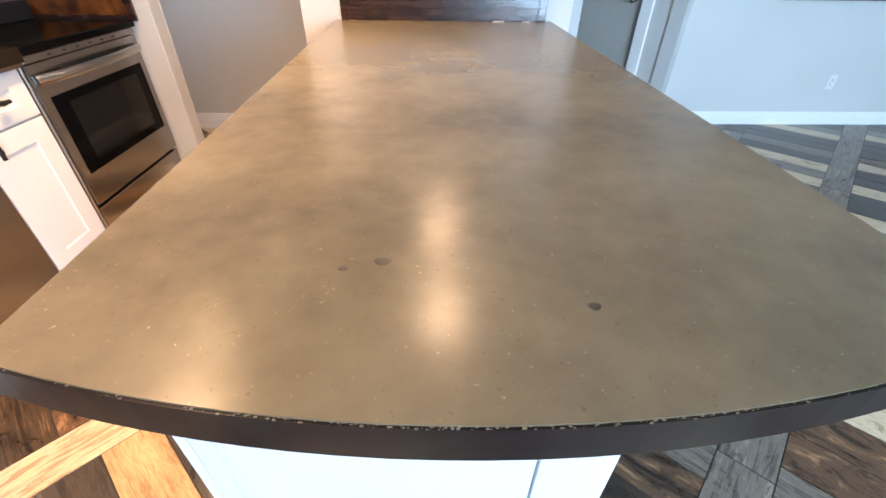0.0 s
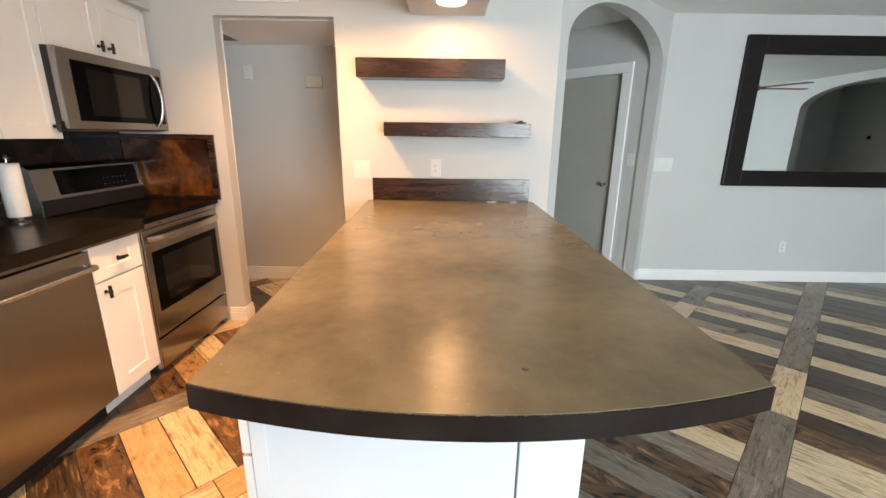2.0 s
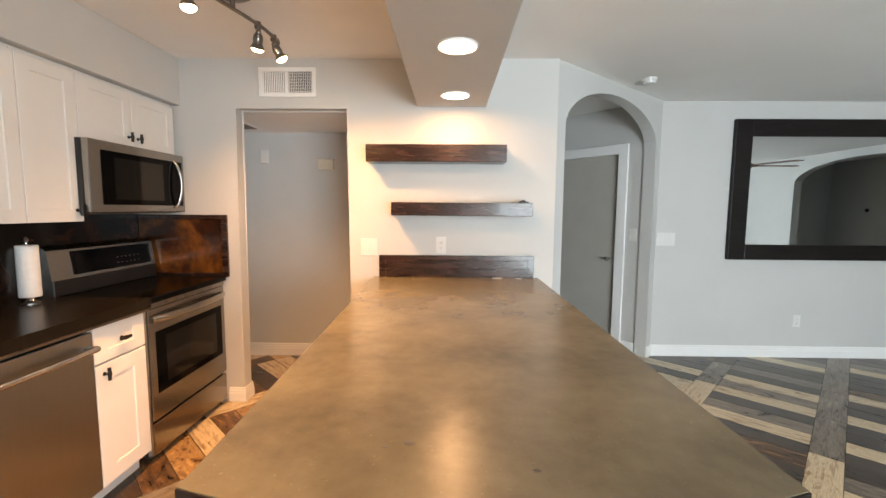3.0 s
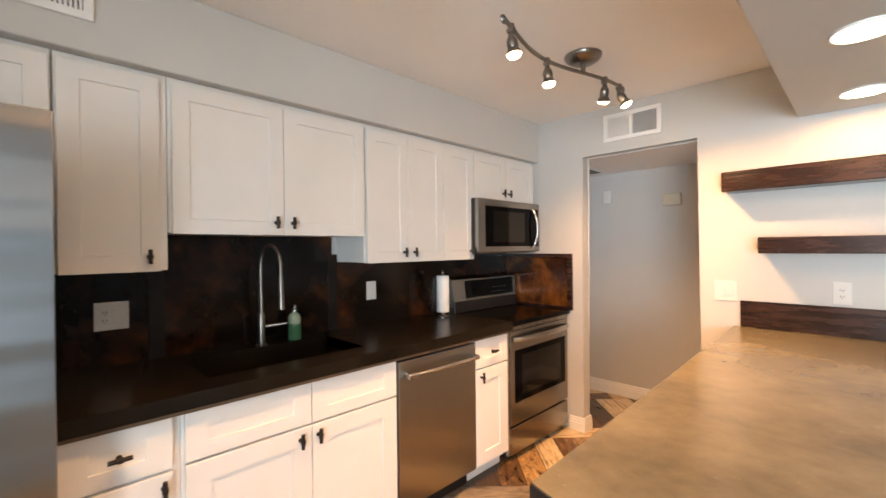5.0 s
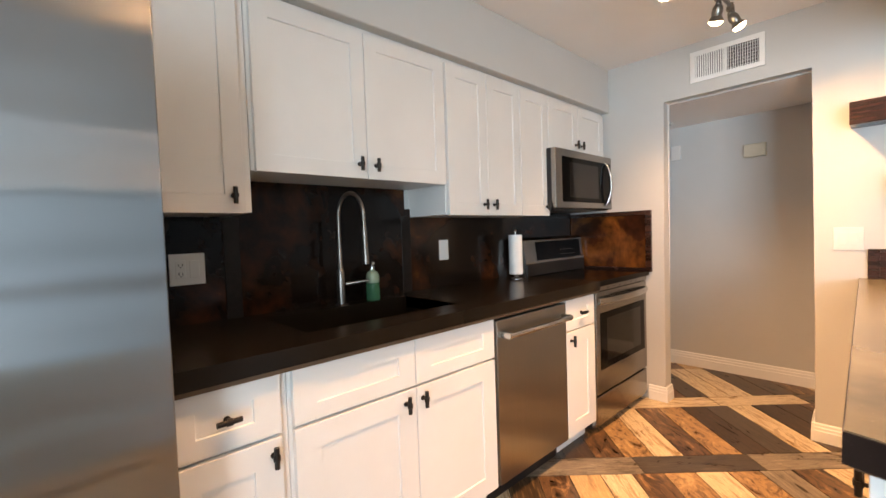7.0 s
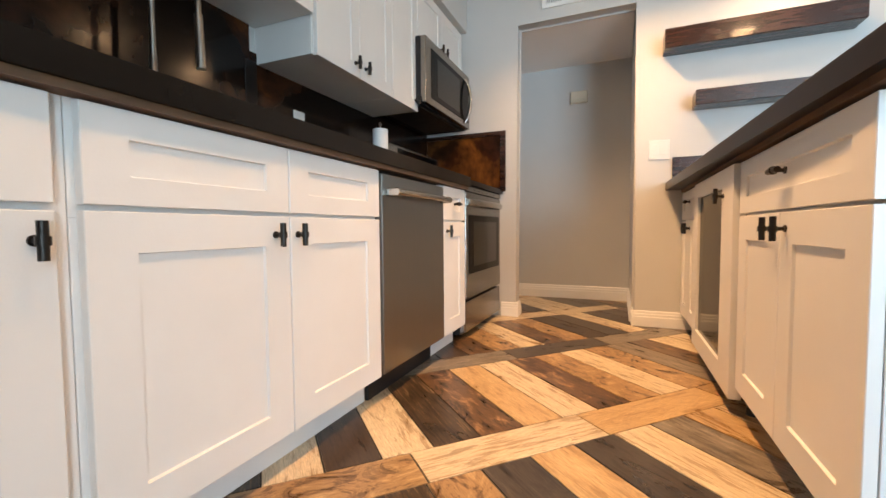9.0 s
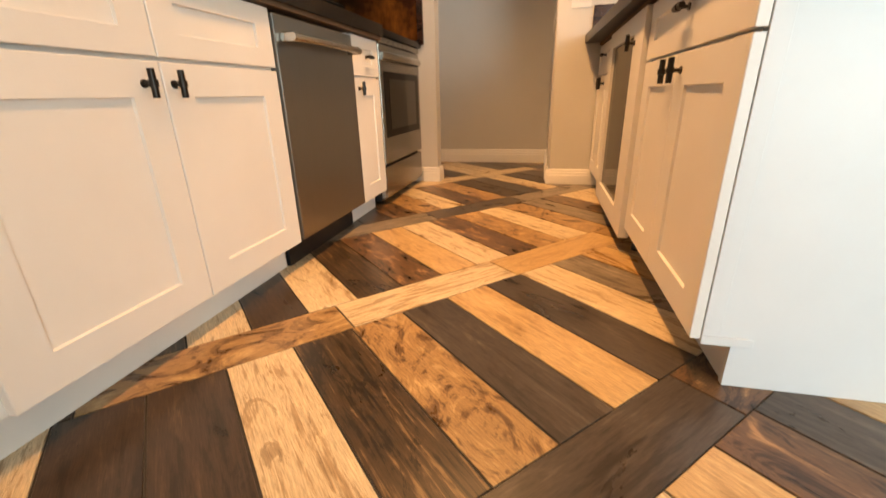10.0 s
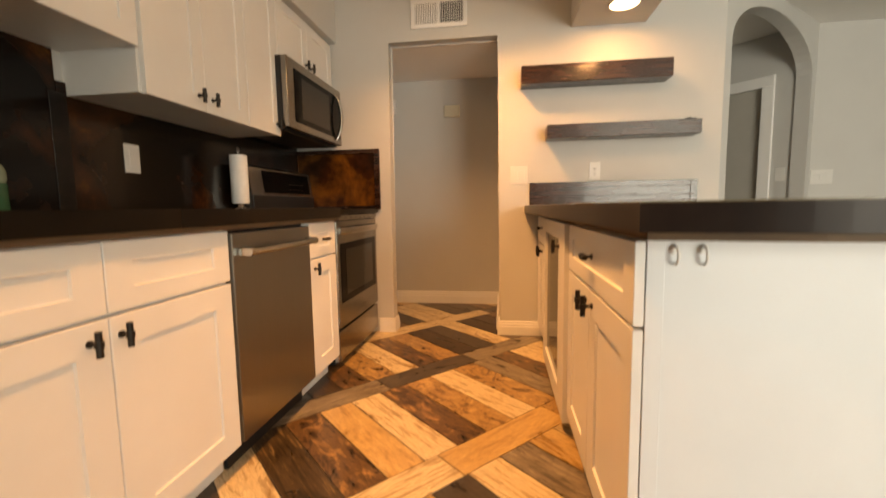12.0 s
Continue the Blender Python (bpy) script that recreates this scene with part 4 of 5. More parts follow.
up = thing("island_splash", (0.008, BACK, 0.9455), "dark red-brown wooden upstand at the island's wall end", "backsplash")
for z0, z1 in ((0.9455, 1.004), (1.0045, 1.063), (1.0635, 1.101)):
    part("board", boxed(-0.495, 0.512, BACK - 0.020, BACK - 0.001, z0, z1, bevel=0.0012), WOOD_DARK, up)
for x0, x1 in ((-0.540, -0.4955), (0.5125, 0.556)):
    part("end_board", boxed(x0, x1, BACK - 0.022, BACK - 0.001, 0.9455, 1.101, bevel=0.002), WOOD_DARK, up)
for x, w in ((0.297, 0.032), (0.445, 0.022)):
    bm = boxed(x - w, x + w, 2.600, 2.618, 0.9455, 0.9495, bevel=0.0015)
    for v in bm.verts:
        v.co.y += 0.004 * math.sin(v.co.x * 60)
    solid("paper_scrap", bm, PLASTIC_WHITE, "small torn white scrap lying on the island top", "scrap", "scraps on the island")

# ---------------- shelves and wall fittings ----------------
solid("floating_shelf", boxed(-0.605, 0.334, 2.513, BACK - 0.001, 1.740, 1.855, bevel=0.003), WOOD_DARK, "thick dark walnut floating shelf, the upper one", "shelf", "floating shelves")
solid("floating_shelf", boxed(-0.436, 0.515, 2.515, BACK - 0.001, 1.383, 1.472, bevel=0.003), WOOD_DARK, "dark walnut floating shelf, the lower one", "shelf", "floating shelves")
bm = boxed(0.425, 0.492, 2.54, 2.60, 1.4725, 1.483, bevel=0.003)
rod(bm, (0.44, 2.57, 1.483), (0.47, 2.57, 1.489), 0.006)
solid("small_black_gadget", bm, BLACK_PLASTIC, "small black object lying on the lower shelf", "gadget")


def plate(name, label, cx, cz, w, h, y, kinds, depth=0.006, group="wall plates"):
    """A cover plate on a wall that faces the camera's start. kinds: rocker or socket, side by side."""
    ob = thing(name, (cx, y, cz - h / 2), label, "switch" if "rocker" in kinds else "outlet", group)
    part("cover", boxed(cx - w / 2, cx + w / 2, y - depth, y - 0.0005, cz - h / 2, cz + h / 2, bevel=0.0025, seg=2), PLASTIC_WHITE, ob)
    for i, kind in enumerate(kinds):
        x = cx + (i - (len(kinds) - 1) / 2) * 0.046
        if kind == "rocker":
            part("rocker", boxed(x - 0.0165, x + 0.0165, y - depth - 0.003, y - depth - 0.0003, cz - 0.033, cz + 0.033, bevel=0.0012), PLASTIC_WHITE, ob)
        else:
            part("socket", boxed(x - 0.0165, x + 0.0165, y - depth - 0.0022, y - depth - 0.0003, cz - 0.033, cz + 0.033, bevel=0.001), PLASTIC_WHITE, ob)
            for dz in (0.017, -0.017):
                for dx in (-0.006, 0.006):
                    part("slot", boxed(x + dx - 0.0012, x + dx + 0.0012, y - depth - 0.0028, y - depth - 0.0023, cz + dz - 0.004, cz + dz + 0.005), BLACK_GAP, ob)
                part("slot", boxed(x - 0.002, x + 0.002, y - depth - 0.0028, y - depth - 0.0023, cz + dz - 0.011, cz + dz - 0.007), BLACK_GAP, ob)
    return ob


plate("light_switch", "white double rocker switch on the kitchen end wall", -0.615, 1.156, 0.120, 0.125, BACK, ["rocker", "rocker"])
plate("wall_outlet", "white wall outlet under the lower shelf", -0.101, 1.173, 0.073, 0.118, BACK, ["socket"])
plate("light_switch", "white triple switch plate beside the arch", 2.045, 1.155, 0.175, 0.125, LIVING, ["rocker", "rocker", "rocker"])
plate("wall_outlet", "white outlet low on the living room wall", 3.356, 0.363, 0.073, 0.118, LIVING, ["socket"])


def turned_plate(name, label, m, w, h, kinds):
    ob = plate(name, label, 0, 0, w, h, 0, kinds)
    bpy.context.view_layer.update()
    ob.matrix_basis = m @ Matrix.Translation(ob.location)
    return ob


X_FACE = pose(0, 0, 0, 0, 0, 90)
turned_plate("wall_outlet", "white outlet and switch plate on the backsplash by the fridge", pose(WEST + 0.0102, -0.120, 1.158) @ X_FACE, 0.118, 0.118, ["socket", "rocker"])
turned_plate("light_switch", "white switch plate on the backsplash by the sink", pose(WEST + 0.0102, 1.202, 1.162) @ X_FACE, 0.073, 0.118, ["rocker"])
turned_plate("light_switch", "white switch on the hallway side wall", pose(-0.7605, 3.30, 1.10) @ pose(0, 0, 0, 0, 0, -90), 0.073, 0.118, ["rocker"])
q = slant(1.5995, 0.185, 1.19)
turned_plate("light_switch", "white switch inside the arch", pose(q.x, q.y, q.z) @ pose(0, 0, 0, 0, 0, math.degrees(math.atan2(ALONG.y, ALONG.x)) - 90), 0.073, 0.118, ["rocker"])

ob = thing("thermostat", (-1.195, HALL, 1.783), "cream plastic thermostat box on the hallway wall", "thermostat")
part("case", boxed(-1.268, -1.122, HALL - 0.045, HALL - 0.0005, 1.783, 1.886, bevel=0.006, seg=2), PLASTIC_CREAM, ob)
part("lid", boxed(-1.262, -1.128, HALL - 0.049, HALL - 0.0455, 1.808, 1.880, bevel=0.0015), PLASTIC_CREAM, ob)
solid("wall_sensor", boxed(-1.812, -1.732, HALL - 0.03, HALL - 0.0005, 1.842, 1.965, bevel=0.006, seg=2), PLASTIC_WHITE, "small white sensor box on the hallway wall", "sensor")
ob = thing("smoke_detector", (1.506, 3.091, TOP - 0.045), "round white smoke detector on the ceiling", "smoke detector")
part("base", turned(bmesh.new(), 1.506, 3.091, ((0.055, TOP - 0.018), (0.058, TOP - 0.001)), 28), PLASTIC_WHITE, ob, smooth=True)
part("cap", turned(bmesh.new(), 1.506, 3.091, ((0.028, TOP - 0.045), (0.046, TOP - 0.038), (0.05, TOP - 0.0185)), 28), PLASTIC_WHITE, ob, smooth=True)


def vent(name, label, m, w, h, cross_first):
    """A register: frame, fins in two fields, one of them crossed. Built facing -y, w along x, h up."""
    ob = thing(name, (0, 0, 0), label, "vent", "air registers")
    f = 0.028
    part("backing", boxed(-w / 2 + 0.02, w / 2 - 0.02, -0.002, -0.0005, -h / 2 + 0.02, h / 2 - 0.02), BLACK_GAP, ob)
    for dims in ((-w / 2, w / 2, h / 2 - f, h / 2), (-w / 2, w / 2, -h / 2, -h / 2 + f), (-w / 2, -w / 2 + f, -h / 2 + f, h / 2 - f), (w / 2 - f, w / 2, -h / 2 + f, h / 2 - f), (-0.008, 0.008, -h / 2 + f, h / 2 - f)):
        part("frame", boxed(dims[0], dims[1], -0.014, -0.0022, dims[2], dims[3], bevel=0.0015), TRIM, ob)
    n = 13
    half = w / 2 - f - 0.008
    fin = to_mesh("slat", boxed(-0.0014, 0.0014, -0.0125, -0.0035, -h / 2 + f, h / 2 - f), TRIM)
    shut = to_mesh("slat", boxed(-0.0041, 0.0041, -0.0085, -0.0050, -h / 2 + f, h / 2 - f), TRIM)
    for side in (-1, 1):
        for k in range(n):
            sl = part("slat", fin if (side < 0) == cross_first else shut, None, ob)
            sl.location = (side * (0.008 + half * (k + 0.5) / n), 0, 0)
    rows = 7
    cross = to_mesh("slat", boxed(-half / 2, half / 2, -0.0034, -0.0022, -0.0014, 0.0014), TRIM)
    side = -1 if cross_first else 1
    for k in range(rows):
        sl = part("slat", cross, None, ob)
        sl.location = (side * (0.008 + half / 2), 0, (-h / 2 + f) + (h - 2 * f) * (k + 0.5) / rows)
    part("lever", boxed(w / 2 - 0.016, w / 2 - 0.012, -0.022, -0.0145, -0.02, 0.02), TRIM, ob)
    ob.matrix_basis = m
    return ob


vent("air_register", "white metal air register above the doorway", pose(-1.1675, BACK, 2.291), 0.397, 0.196, False)
vent("air_register", "white metal air register on the bulkhead above the fridge", pose(-1.925, -0.402, 2.338) @ X_FACE, 0.415, 0.197, True)
ob = thing("ceiling_vent", (-1.9, 3.3, HEAD), "dark slotted vent in the hallway ceiling", "vent")
part("frame", boxed(-2.05, -1.72, 3.16, 3.44, HEAD - 0.008, HEAD + 0.0005, bevel=0.002), TRIM, ob)
for k in range(9):
    part("slat", boxed(-2.03, -1.74, 3.185 + 0.028 * k, 3.197 + 0.028 * k, HEAD - 0.012, HEAD - 0.0085), GREY_METAL, ob)

# mirror
mr = thing("wall_mirror", (3.5, LIVING, 0.967), "large rectangular mirror in a wide espresso wood frame", "mirror")
MX0, MX1, MZ0, MZ1, MF = 2.620, 4.420, 0.967, 2.284, 0.158
for dims in ((MX0, MX0 + MF, MZ0, MZ1), (MX1 - MF, MX1, MZ0, MZ1), (MX0 + MF, MX1 - MF, MZ1 - MF, MZ1), (MX0 + MF, MX1 - MF, MZ0, MZ0 + MF - 0.012)):
    part("frame", boxed(dims[0], dims[1], LIVING - 0.045, LIVING - 0.001, dims[2], dims[3], bevel=0.004, seg=2), MIRROR_WOOD, mr)
part("glass", boxed(MX0 + MF - 0.01, MX1 - MF + 0.01, LIVING - 0.028, LIVING - 0.02, MZ0 + MF - 0.02, MZ1 - MF + 0.01), MIRROR, mr, "mirror glass")

# ceiling fan seen in the mirror
fan = thing("ceiling_fan", (4.28, 1.46, 2.05), "ceiling fan with reddish brown wooden blades", "fan")
part("rod", rod(bmesh.new(), (4.28, 1.46, 2.16), (4.28, 1.46, TOP - 0.001), 0.014), GREY_METAL, fan)
part("motor", turned(bmesh.new(), 4.28, 1.46, ((0.05, 2.04), (0.10, 2.06), (0.11, 2.12), (0.06, 2.165)), 28), GREY_METAL, fan, smooth=True)
for k in range(5):
    bm = boxed(0.16, 0.76, -0.062, 0.062, 2.094, 2.102, bevel=0.002)
    box(bm, 0.09, 0.2, -0.016, 0.016, 2.086, 2.0938)
    turn_m = Matrix.Translation((4.28, 1.46, 0)) @ Matrix.Rotation(radians(72 * k), 4, "Z")
    bmesh.ops.transform(bm, verts=bm.verts, matrix=turn_m)
    part("blade", bm, FAN_WOOD, fan)

# ---------------- on the worktop ----------------
fc = thing("kitchen_faucet", (-2.17, 0.468, 0.945), "tall brushed gooseneck pull-down kitchen faucet", "faucet")
part("base_ring", turned(bmesh.new(), -2.17, 0.468, ((0.030, 0.9455), (0.030, 0.950), (0.024, 0.953)), 24), GREY_METAL, fc, smooth=True)
part("stem", turned(bmesh.new(), -2.17, 0.468, ((0.0185, 0.9535), (0.0175, 1.10), (0.0155, 1.11), (0.0105, 1.118), (0.0105, 1.2)), 24), GREY_METAL, fc, smooth=True)
neck = [(-2.17, 0.468, 1.19), (-2.17, 0.468, 1.34)]
for k in range(1, 14):
    a = math.pi * k / 13
    q = 0.069 * (1 - math.cos(a))
    neck.append((-2.17 + q * 1.16, 0.468 + q * 0.24, 1.345 + 0.108 * math.sin(a)))
EX, EY = -2.17 + 0.138 * 1.16, 0.468 + 0.138 * 0.24
neck.append((EX, EY, 1.30))
part("neck", tube(bmesh.new(), neck, 0.0085, 14), GREY_METAL, fc, smooth=True)
bm = rod(bmesh.new(), (EX, EY, 1.30), (EX + 0.001, EY, 1.275), 0.0118)
rod(bm, (EX + 0.001, EY, 1.278), (EX + 0.004, EY + 0.001, 1.140), 0.0115, 0.0145)
part("spray_head", bm, GREY_METAL, fc, smooth=True)
bm = rod(bmesh.new(), (-2.15, 0.482, 1.045), (-2.118, 0.535, 1.052), 0.0085)
rod(bm, (-2.118, 0.535, 1.052), (-2.10, 0.57, 1.056), 0.0065)
part("lever", bm, GREY_METAL, fc, smooth=True)

sb = thing("soap_bottle", (-2.19, 0.652, 0.945), "clear soap bottle half full of green liquid", "soap bottle")
part("bottle", turned(bmesh.new(), -2.19, 0.652, ((0.030, 1.0305), (0.034, 1.04), (0.033, 1.065), (0.026, 1.082), (0.012, 1.09), (0.012, 1.098)), 24), PALE_PLASTIC, sb, "pale upper half of the bottle", smooth=True)
part("soap", turned(bmesh.new(), -2.19, 0.652, ((0.032, 0.9455), (0.035, 0.952), (0.033, 1.03)), 24), GREEN_SOAP, sb, "green liquid soap", smooth=True)
bm = rod(bmesh.new(), (-2.19, 0.652, 1.0985), (-2.19, 0.652, 1.112), 0.013)
rod(bm, (-2.19, 0.652, 1.112), (-2.19, 0.652, 1.132), 0.005)
rod(bm, (-2.19, 0.652, 1.130), (-2.16, 0.64, 1.128), 0.006)
part("pump", bm, CHROME, sb, smooth=True)

TX, TY = -2.13, 1.722
pt = thing("paper_towel_holder", (TX, TY, 0.945), "white paper towel roll on a steel stand", "paper towel")
part("base", turned(bmesh.new(), TX, TY, ((0.060, 0.9455), (0.060, 0.951), (0.02, 0.958), (0.014, 0.975)), 28), CHROME, pt, smooth=True)
part("rod", rod(bmesh.new(), (TX, TY, 0.97), (TX, TY, 1.252), 0.006), CHROME, pt, smooth=True)
part("finial", turned(bmesh.new(), TX, TY, ((0.006, 1.2525), (0.012, 1.258), (0.010, 1.268), (0.003, 1.276)), 16), CHROME, pt, smooth=True)
part("roll", turned(bmesh.new(), TX, TY, ((0.0425, 0.978), (0.044, 0.982), (0.044, 1.230), (0.0425, 1.234), (0.02, 1.2345)), 36), PAPER, pt, "white paper roll", smooth=True)

# ---------------- lamps ----------------
for y in (1.585, 2.358):
    dl = thing("recessed_downlight", (-0.012, y, 2.118), "round recessed downlight glowing warm in the beam", "downlight", "downlights in the beam")
    bm = bmesh.new()
    tube(bm, [(-0.012 + 0.086 * math.cos(2 * math.pi * k / 36), y + 0.086 * math.sin(2 * math.pi * k / 36), 2.1275) for k in range(37)], 0.006, 8)
    part("trim_ring", bm, TRIM, dl, smooth=True)
    part("lens", turned(bmesh.new(), -0.012, y, ((0.078, 2.1235), (0.080, 2.1295)), 32), DOWNLIGHT, dl, "glowing lens")
    lamp("downlight_lamp", "AREA", look((-0.012, y, 2.116), (-0.012, y, 0)), 4.5, WARM, shape="DISK", size=0.15)


def track_light(cy, heads):
    """A wavy bar under a round canopy with tilted spot heads. heads: y offset, aim x, aim y."""
    X, Z = -1.07, 2.36
    tl = thing("track_light", (X, cy, 2.2), "wavy brushed nickel track light with four warm spots", "track light", "track lights")
    part("canopy", turned(bmesh.new(), X, cy, ((0.02, TOP - 0.046), (0.06, TOP - 0.040), (0.086, TOP - 0.024), (0.096, TOP - 0.010), (0.096, TOP - 0.001)), 32), GREY_METAL, tl, smooth=True)
    part("stem", rod(bmesh.new(), (X, cy, Z), (X, cy, TOP - 0.045), 0.012), GREY_METAL, tl, smooth=True)

    def wave(dy):
        return X + 0.055 * math.sin(dy / 0.62 * math.pi)

    pts = [(wave(-0.72 + 0.05 * k), cy - 0.72 + 0.05 * k, Z) for k in range(23)]
    part("bar", tube(bmesh.new(), pts, 0.0095, 10), GREY_METAL, tl, smooth=True)
    for e in (pts[0], pts[-1]):
        bm = bmesh.new()
        s = 0.013 if e[1] > cy else -0.013
        tube(bm, [(e[0], e[1] + s + 0.014 * math.cos(math.pi * k / 9), e[2] + 0.014 * math.sin(math.pi * k / 9)) for k in range(19)], 0.0055, 8)
        part("bar_end", bm, GREY_METAL, tl, smooth=True)
    for dy, ax, ay, power in heads:
        x, y = wave(dy), cy + dy
        aim = Vector((ax, ay, -1)).normalized()
        top = Vector((x, y, Z - 0.040))
        bm = rod(bmesh.new(), (x, y, Z + 0.012), (x, y, Z - 0.025), 0.014)
        rod(bm, (x, y, Z - 0.02), top, 0.007)
        rod(bm, (x - 0.016, y, Z - 0.012), (x + 0.016, y, Z - 0.012), 0.011)
        bmesh.ops.create_uvsphere(bm, u_segments=14, v_segments=8, radius=0.014, matrix=Matrix.Translation(top))
        part("swivel", bm, GREY_METAL, tl, smooth=True)
        bm = bmesh.new()
        turned(bm, 0, 0, ((0.008, 0.0), (0.016, 0.004), (0.0225, 0.016), (0.0245, 0.032), (0.0225, 0.046), (0.0215, 0.052), (0.030, 0.064), (0.035, 0.077), (0.032, 0.077), (0.027, 0.064)), 24)
        m = Matrix.Translation(top) @ aim.to_track_quat("Z", "Y").to_matrix().to_4x4()
        bmesh.ops.transform(bm, verts=bm.verts, matrix=m)
        hd = part("shade", bm, GREY_METAL, tl, smooth=True)
        bm = turned(bmesh.new(), 0, 0, ((0.026, 0.0655), (0.0300, 0.0780), (0.026, 0.0860), (0.016, 0.0920), (0.004, 0.0940)), 20)
        bmesh.ops.transform(bm, verts=bm.verts, matrix=m)
        part("bulb", bm, BULB, hd, "glowing warm bulb", smooth=True)
        lamp("spot_lamp", "SPOT", look(top + aim * 0.098, top + aim * 2), power, WARM, radius=0.018, cone=105, blend=1.0)


HEADS = [(-0.66, 0.12, 0.10, 84), (-0.27, 0.08, 0.05, 84), (0.17, -0.25, 0.30, 74), (0.33, 0.50, 0.30, 78)]
track_light(1.75, HEADS)
track_light(0.05, [(-0.66, 0.02, 0.1, 28), (-0.36, 0.05, 0.05, 28), (0.18, -0.05, -0.10, 42), (0.40, 0.18, 0.28, 66)])

# ---------------- plank floor ----------------
floor = new("floor", to_mesh("floor", boxed(-3.45, 8.0, SOUTH - 0.1, 5.55, -0.08, -0.0035), GROUT))
tagged(floor, "wood-look porcelain plank floor in bands of mixed brown and cream", "floor", kind="structure")
TONES = {
    "cream": plank_material("plank_cream", (0.60, 0.485, 0.325), (0.40, 0.28, 0.165), (0.68, 0.57, 0.40), 0.45, 0.8, (3.0, 10.0), 1.0, (3.4, 12.0)),
    "tan": plank_material("plank_tan", (0.49, 0.325, 0.160), (0.36, 0.22, 0.10), (0.56, 0.40, 0.21), 0.6, 0.35, (2.5, 8.0)),
    "burl": plank_material("plank_burl", (0.34, 0.205, 0.095), (0.15, 0.082, 0.038), (0.50, 0.335, 0.165), 0.88, 0.5, (5.0, 9.0), 2.6, (6.0, 9.0)),
    "mottle": plank_material("plank_mottled", (0.12, 0.066, 0.034), (0.038, 0.021, 0.012), (0.36, 0.205, 0.098), 0.78, 0.75, (4.0, 11.0), 1.9, (6.0, 12.0)),
    "brown": plank_material("plank_brown", (0.048, 0.030, 0.019), (0.026, 0.016, 0.010), (0.10, 0.062, 0.036), 0.55, 0.5, (3.0, 10.0)),
    "grey": plank_material("plank_grey", (0.064, 0.050, 0.040), (0.038, 0.029, 0.023), (0.115, 0.090, 0.072), 0.5, 0.5, (2.5, 8.0)),
    "ash": plank_material("plank_ash", (0.20, 0.165, 0.13), (0.10, 0.078, 0.06), (0.33, 0.28, 0.22), 0.5, 0.7),
    "streak": plank_material("plank_streaked", (0.060, 0.038, 0.022), (0.022, 0.015, 0.010), (0.23, 0.145, 0.075), 0.3, 0.9),
}
NAMES = list(TONES)
PL, PW, GAP = 0.6150, 0.1580, 0.0032
PITCH = PL + PW
ANG = radians(46.2)
UD, VD = Vector((math.cos(ANG), math.sin(ANG), 0)), Vector((-math.sin(ANG), math.cos(ANG), 0))
# tones of the planks in the kitchen aisle, row by row
KNOWN = {
    ("row", 0): (-5, "cream brown brown cream streak burl grey tan grey cream ash tan"),
    ("row", 1): (-2, "cream brown cream streak mottle tan cream mottle burl cream burl ash"),
    ("row", 2): (2, "brown mottle burl cream mottle burl brown grey cream brown brown mottle"),
    ("row", -1): (-2, "mottle mottle mottle cream tan mottle grey tan mottle cream"),
    ("band", 0): (-2, "mottle cream grey mottle tan"),
    ("band", 1): (-2, "brown burl cream tan burl"),
    ("band", 2): (-1, "mottle ash grey ash"),
}


# pale planks of the living room floor
PALE = {("band", -1, 4), ("band", 0, 6), ("row", -1, 23), ("row", -1, 26), ("row", -1, 28), ("row", -1, 33), ("row", -2, 19), ("row", -2, 23), ("row", -2, 26), ("row", -2, 29), ("row", -2, 34)}


def tone(kind, row, k, rnd, x=0.0):
    first, text = KNOWN.get((kind, row), (0, ""))
    words = text.split()
    if 0 <= k - first < len(words):
        return words[k - first]
    if (kind, row, k) in PALE:
        return "cream"
    if x > 0.5 and row < 0 and k < 18:
        return rnd.choice(("ash", "cream", "mottle", "ash", "grey"))
    if x > 0.5 and row < 0:
        return rnd.choice(("grey", "brown", "ash", "grey", "mottle", "ash", "grey"))
    if x > 0.5:
        return rnd.choice(("cream", "cream", "ash", "ash", "ash", "grey", "grey", "mottle", "brown"))
    return rnd.choice(("cream", "tan", "mottle", "brown", "grey", "streak", "brown", "grey", "cream", "mottle"))


def plank_mesh(name, material):
    bm = boxed(-PL / 2 + GAP / 2, PL / 2 - GAP / 2, -PW / 2 + GAP / 2, PW / 2 - GAP / 2, -0.010, 0.0)
    top = [e for e in bm.edges if all(v.co.z > -0.001 for v in e.verts)]
    bmesh.ops.bevel(bm, geom=top, offset=0.0007, segments=1, affect="EDGES")
    uvl = bm.loops.layers.uv.new("plank")
    for f in bm.faces:
        for lp in f.loops:
            lp[uvl].uv = (lp.vert.co.x, lp.vert.co.y)
    return to_mesh(name, bm, material)


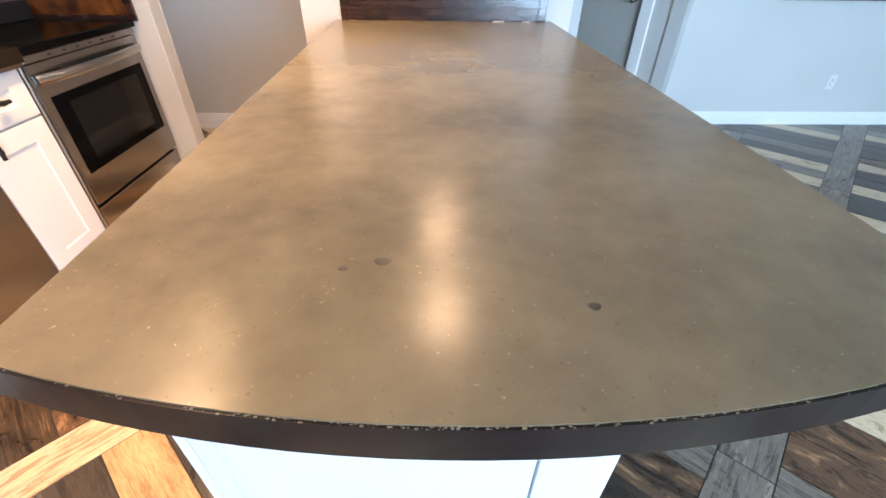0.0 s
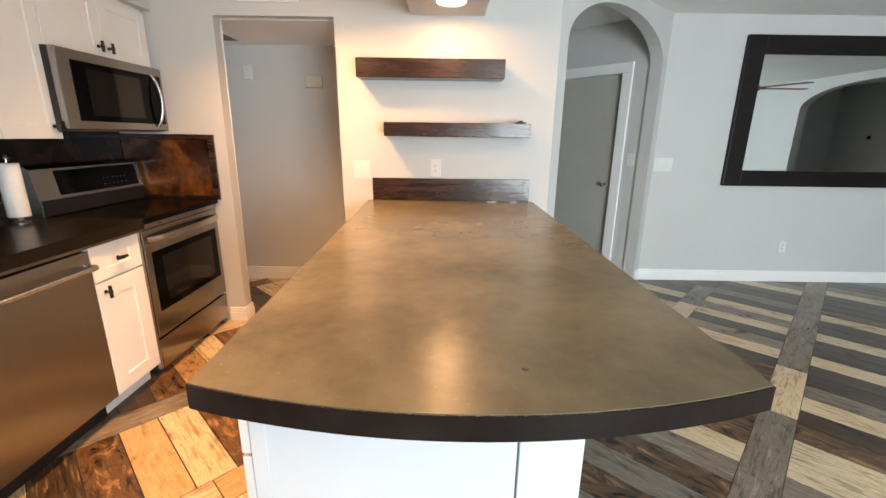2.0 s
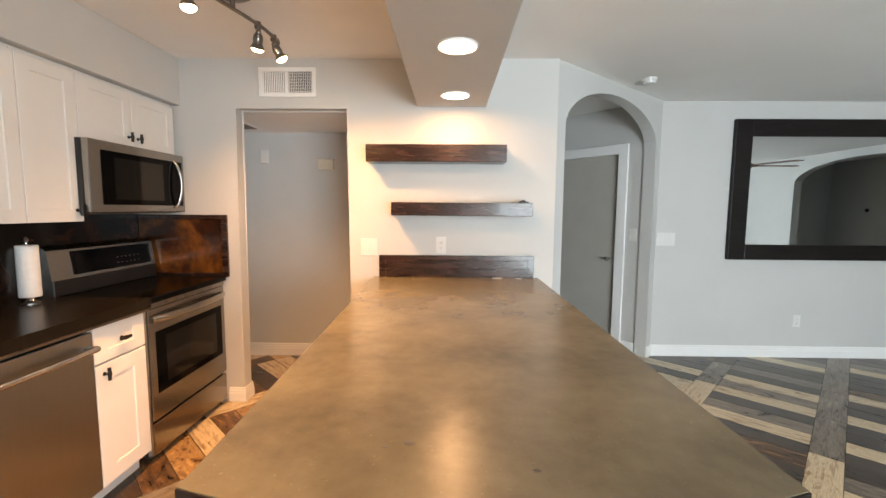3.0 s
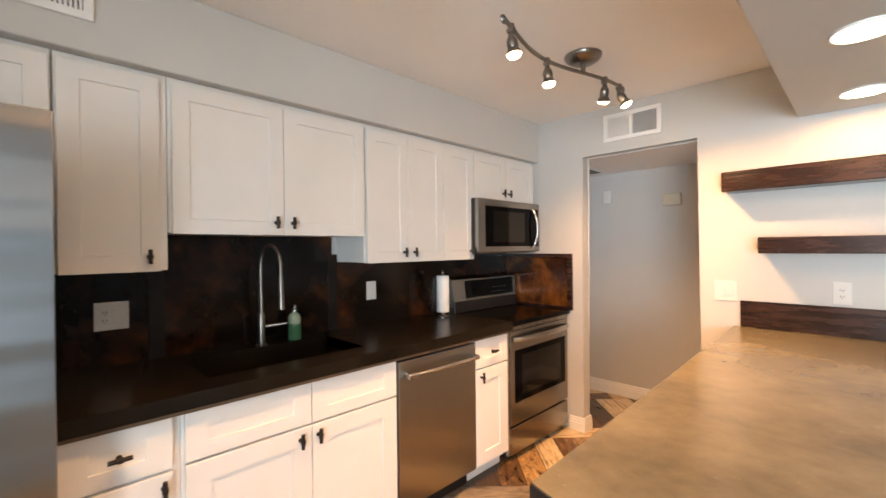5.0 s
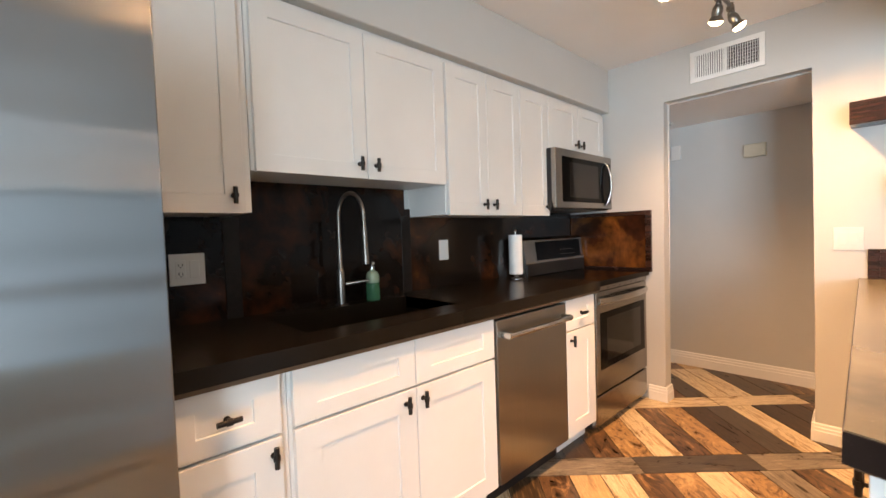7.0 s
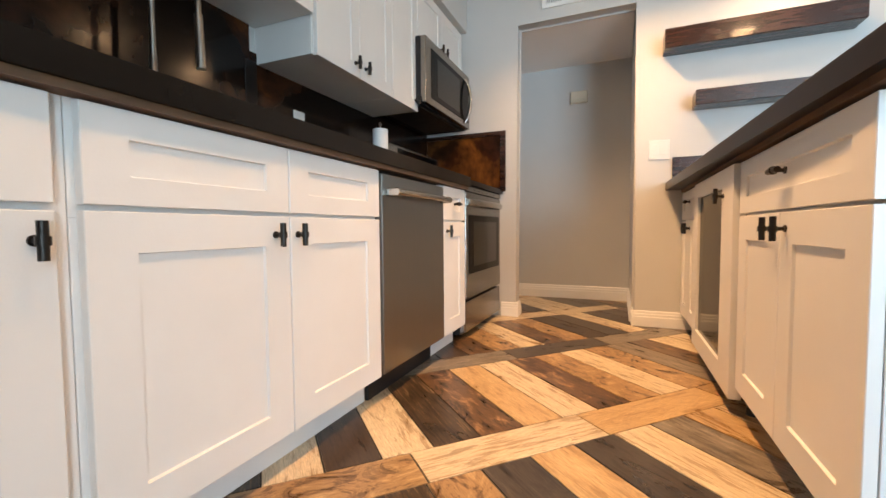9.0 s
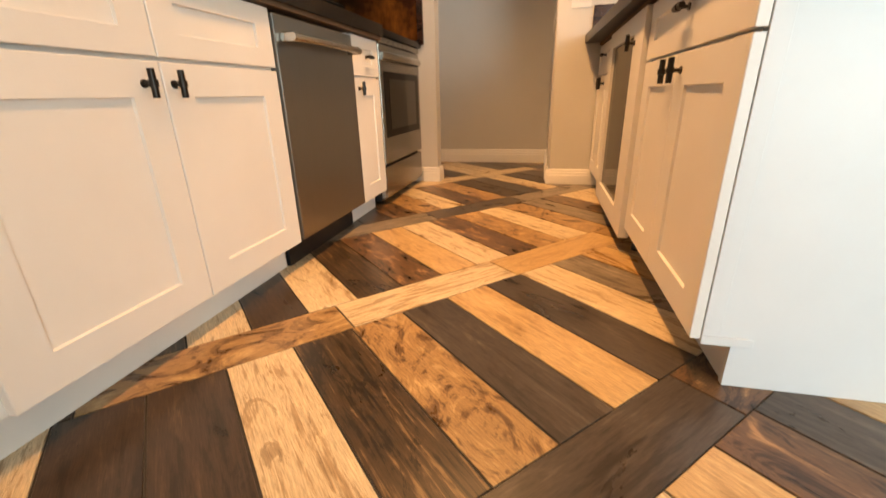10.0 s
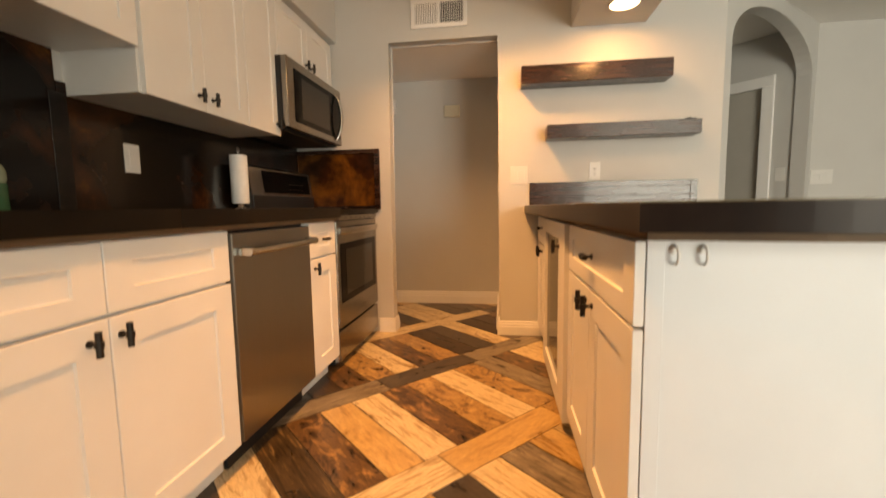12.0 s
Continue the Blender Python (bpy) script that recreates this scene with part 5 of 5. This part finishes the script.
MESHES = {key: plank_mesh("plank", mt) for key, mt in TONES.items()}
rnd = random.Random(11)
places = []
B0 = 0.549
SPAN = 0.1602
for row in range(-7, 10):
    v_band = B0 + row * PITCH + PW / 2
    v_row = B0 + row * PITCH + PW + PL / 2
    u_band = {-1: -0.097, 0: -0.598, 1: -0.489}.get(row, rnd.uniform(-0.6, 0.0))
    u_row = {-2: -0.55, 0: -0.498, 1: -0.571, -1: -0.593, 2: -0.38}.get(row, -0.5 + rnd.uniform(0, 0.15))
    for k in range(-18, 22):
        u = u_band + (k + 0.5) * (PL + 0.002)
        at = UD * u + VD * v_band
        places.append((tone("band", row, k, rnd, at.x), at, ANG))
    for k in range(-60, 80):
        u = u_row + (k + 0.5) * SPAN
        at = UD * u + VD * v_row
        places.append((tone("row", row, k, rnd, at.x), at, ANG + math.pi / 2 + (math.pi if rnd.random() < 0.5 else 0)))
places = [q for q in places if -3.3 < q[1].x < 7.9 and SOUTH < q[1].y < 5.4]
near = Vector((-0.4, 0.9, 0))
places.sort(key=lambda q: (q[1] - near).length)
kitchen = [q for q in places if -2.0 < q[1].x < 4.2 and -0.9 < q[1].y < 3.9 and not (-0.42 < q[1].x < 0.1 and q[1].y > 0.6)]
chosen = kitchen[:300]
picked = {id(q) for q in chosen}
for key, at, ang in chosen:
    ob = new("plank", MESHES[key])
    ob.parent = floor
    ob.matrix_basis = Matrix.Translation(at) @ Matrix.Rotation(ang, 4, "Z")
verts, faces, mats, uvs = [], [], [], []
for q in places:
    if id(q) in picked:
        continue
    key, at, ang = q
    me = MESHES[key]
    m = Matrix.Translation(at) @ Matrix.Rotation(ang, 4, "Z")
    n0 = len(verts)
    verts += [tuple(m @ v.co) for v in me.vertices]
    lay = me.uv_layers["plank"].data
    for p in me.polygons:
        faces.append([n0 + i for i in p.vertices])
        mats.append(NAMES.index(key))
        uvs += [c for i in p.loop_indices for c in lay[i].uv]
rest = bpy.data.meshes.new("far_planks")
rest.from_pydata(verts, [], faces)
rest.uv_layers.new(name="plank").data.foreach_set("uv", uvs)
for mt in TONES.values():
    rest.materials.append(mt)
rest.polygons.foreach_set("material_index", mats)
ob = new("far_planks", rest)
ob.parent = floor
ob["kind"] = "stuff"
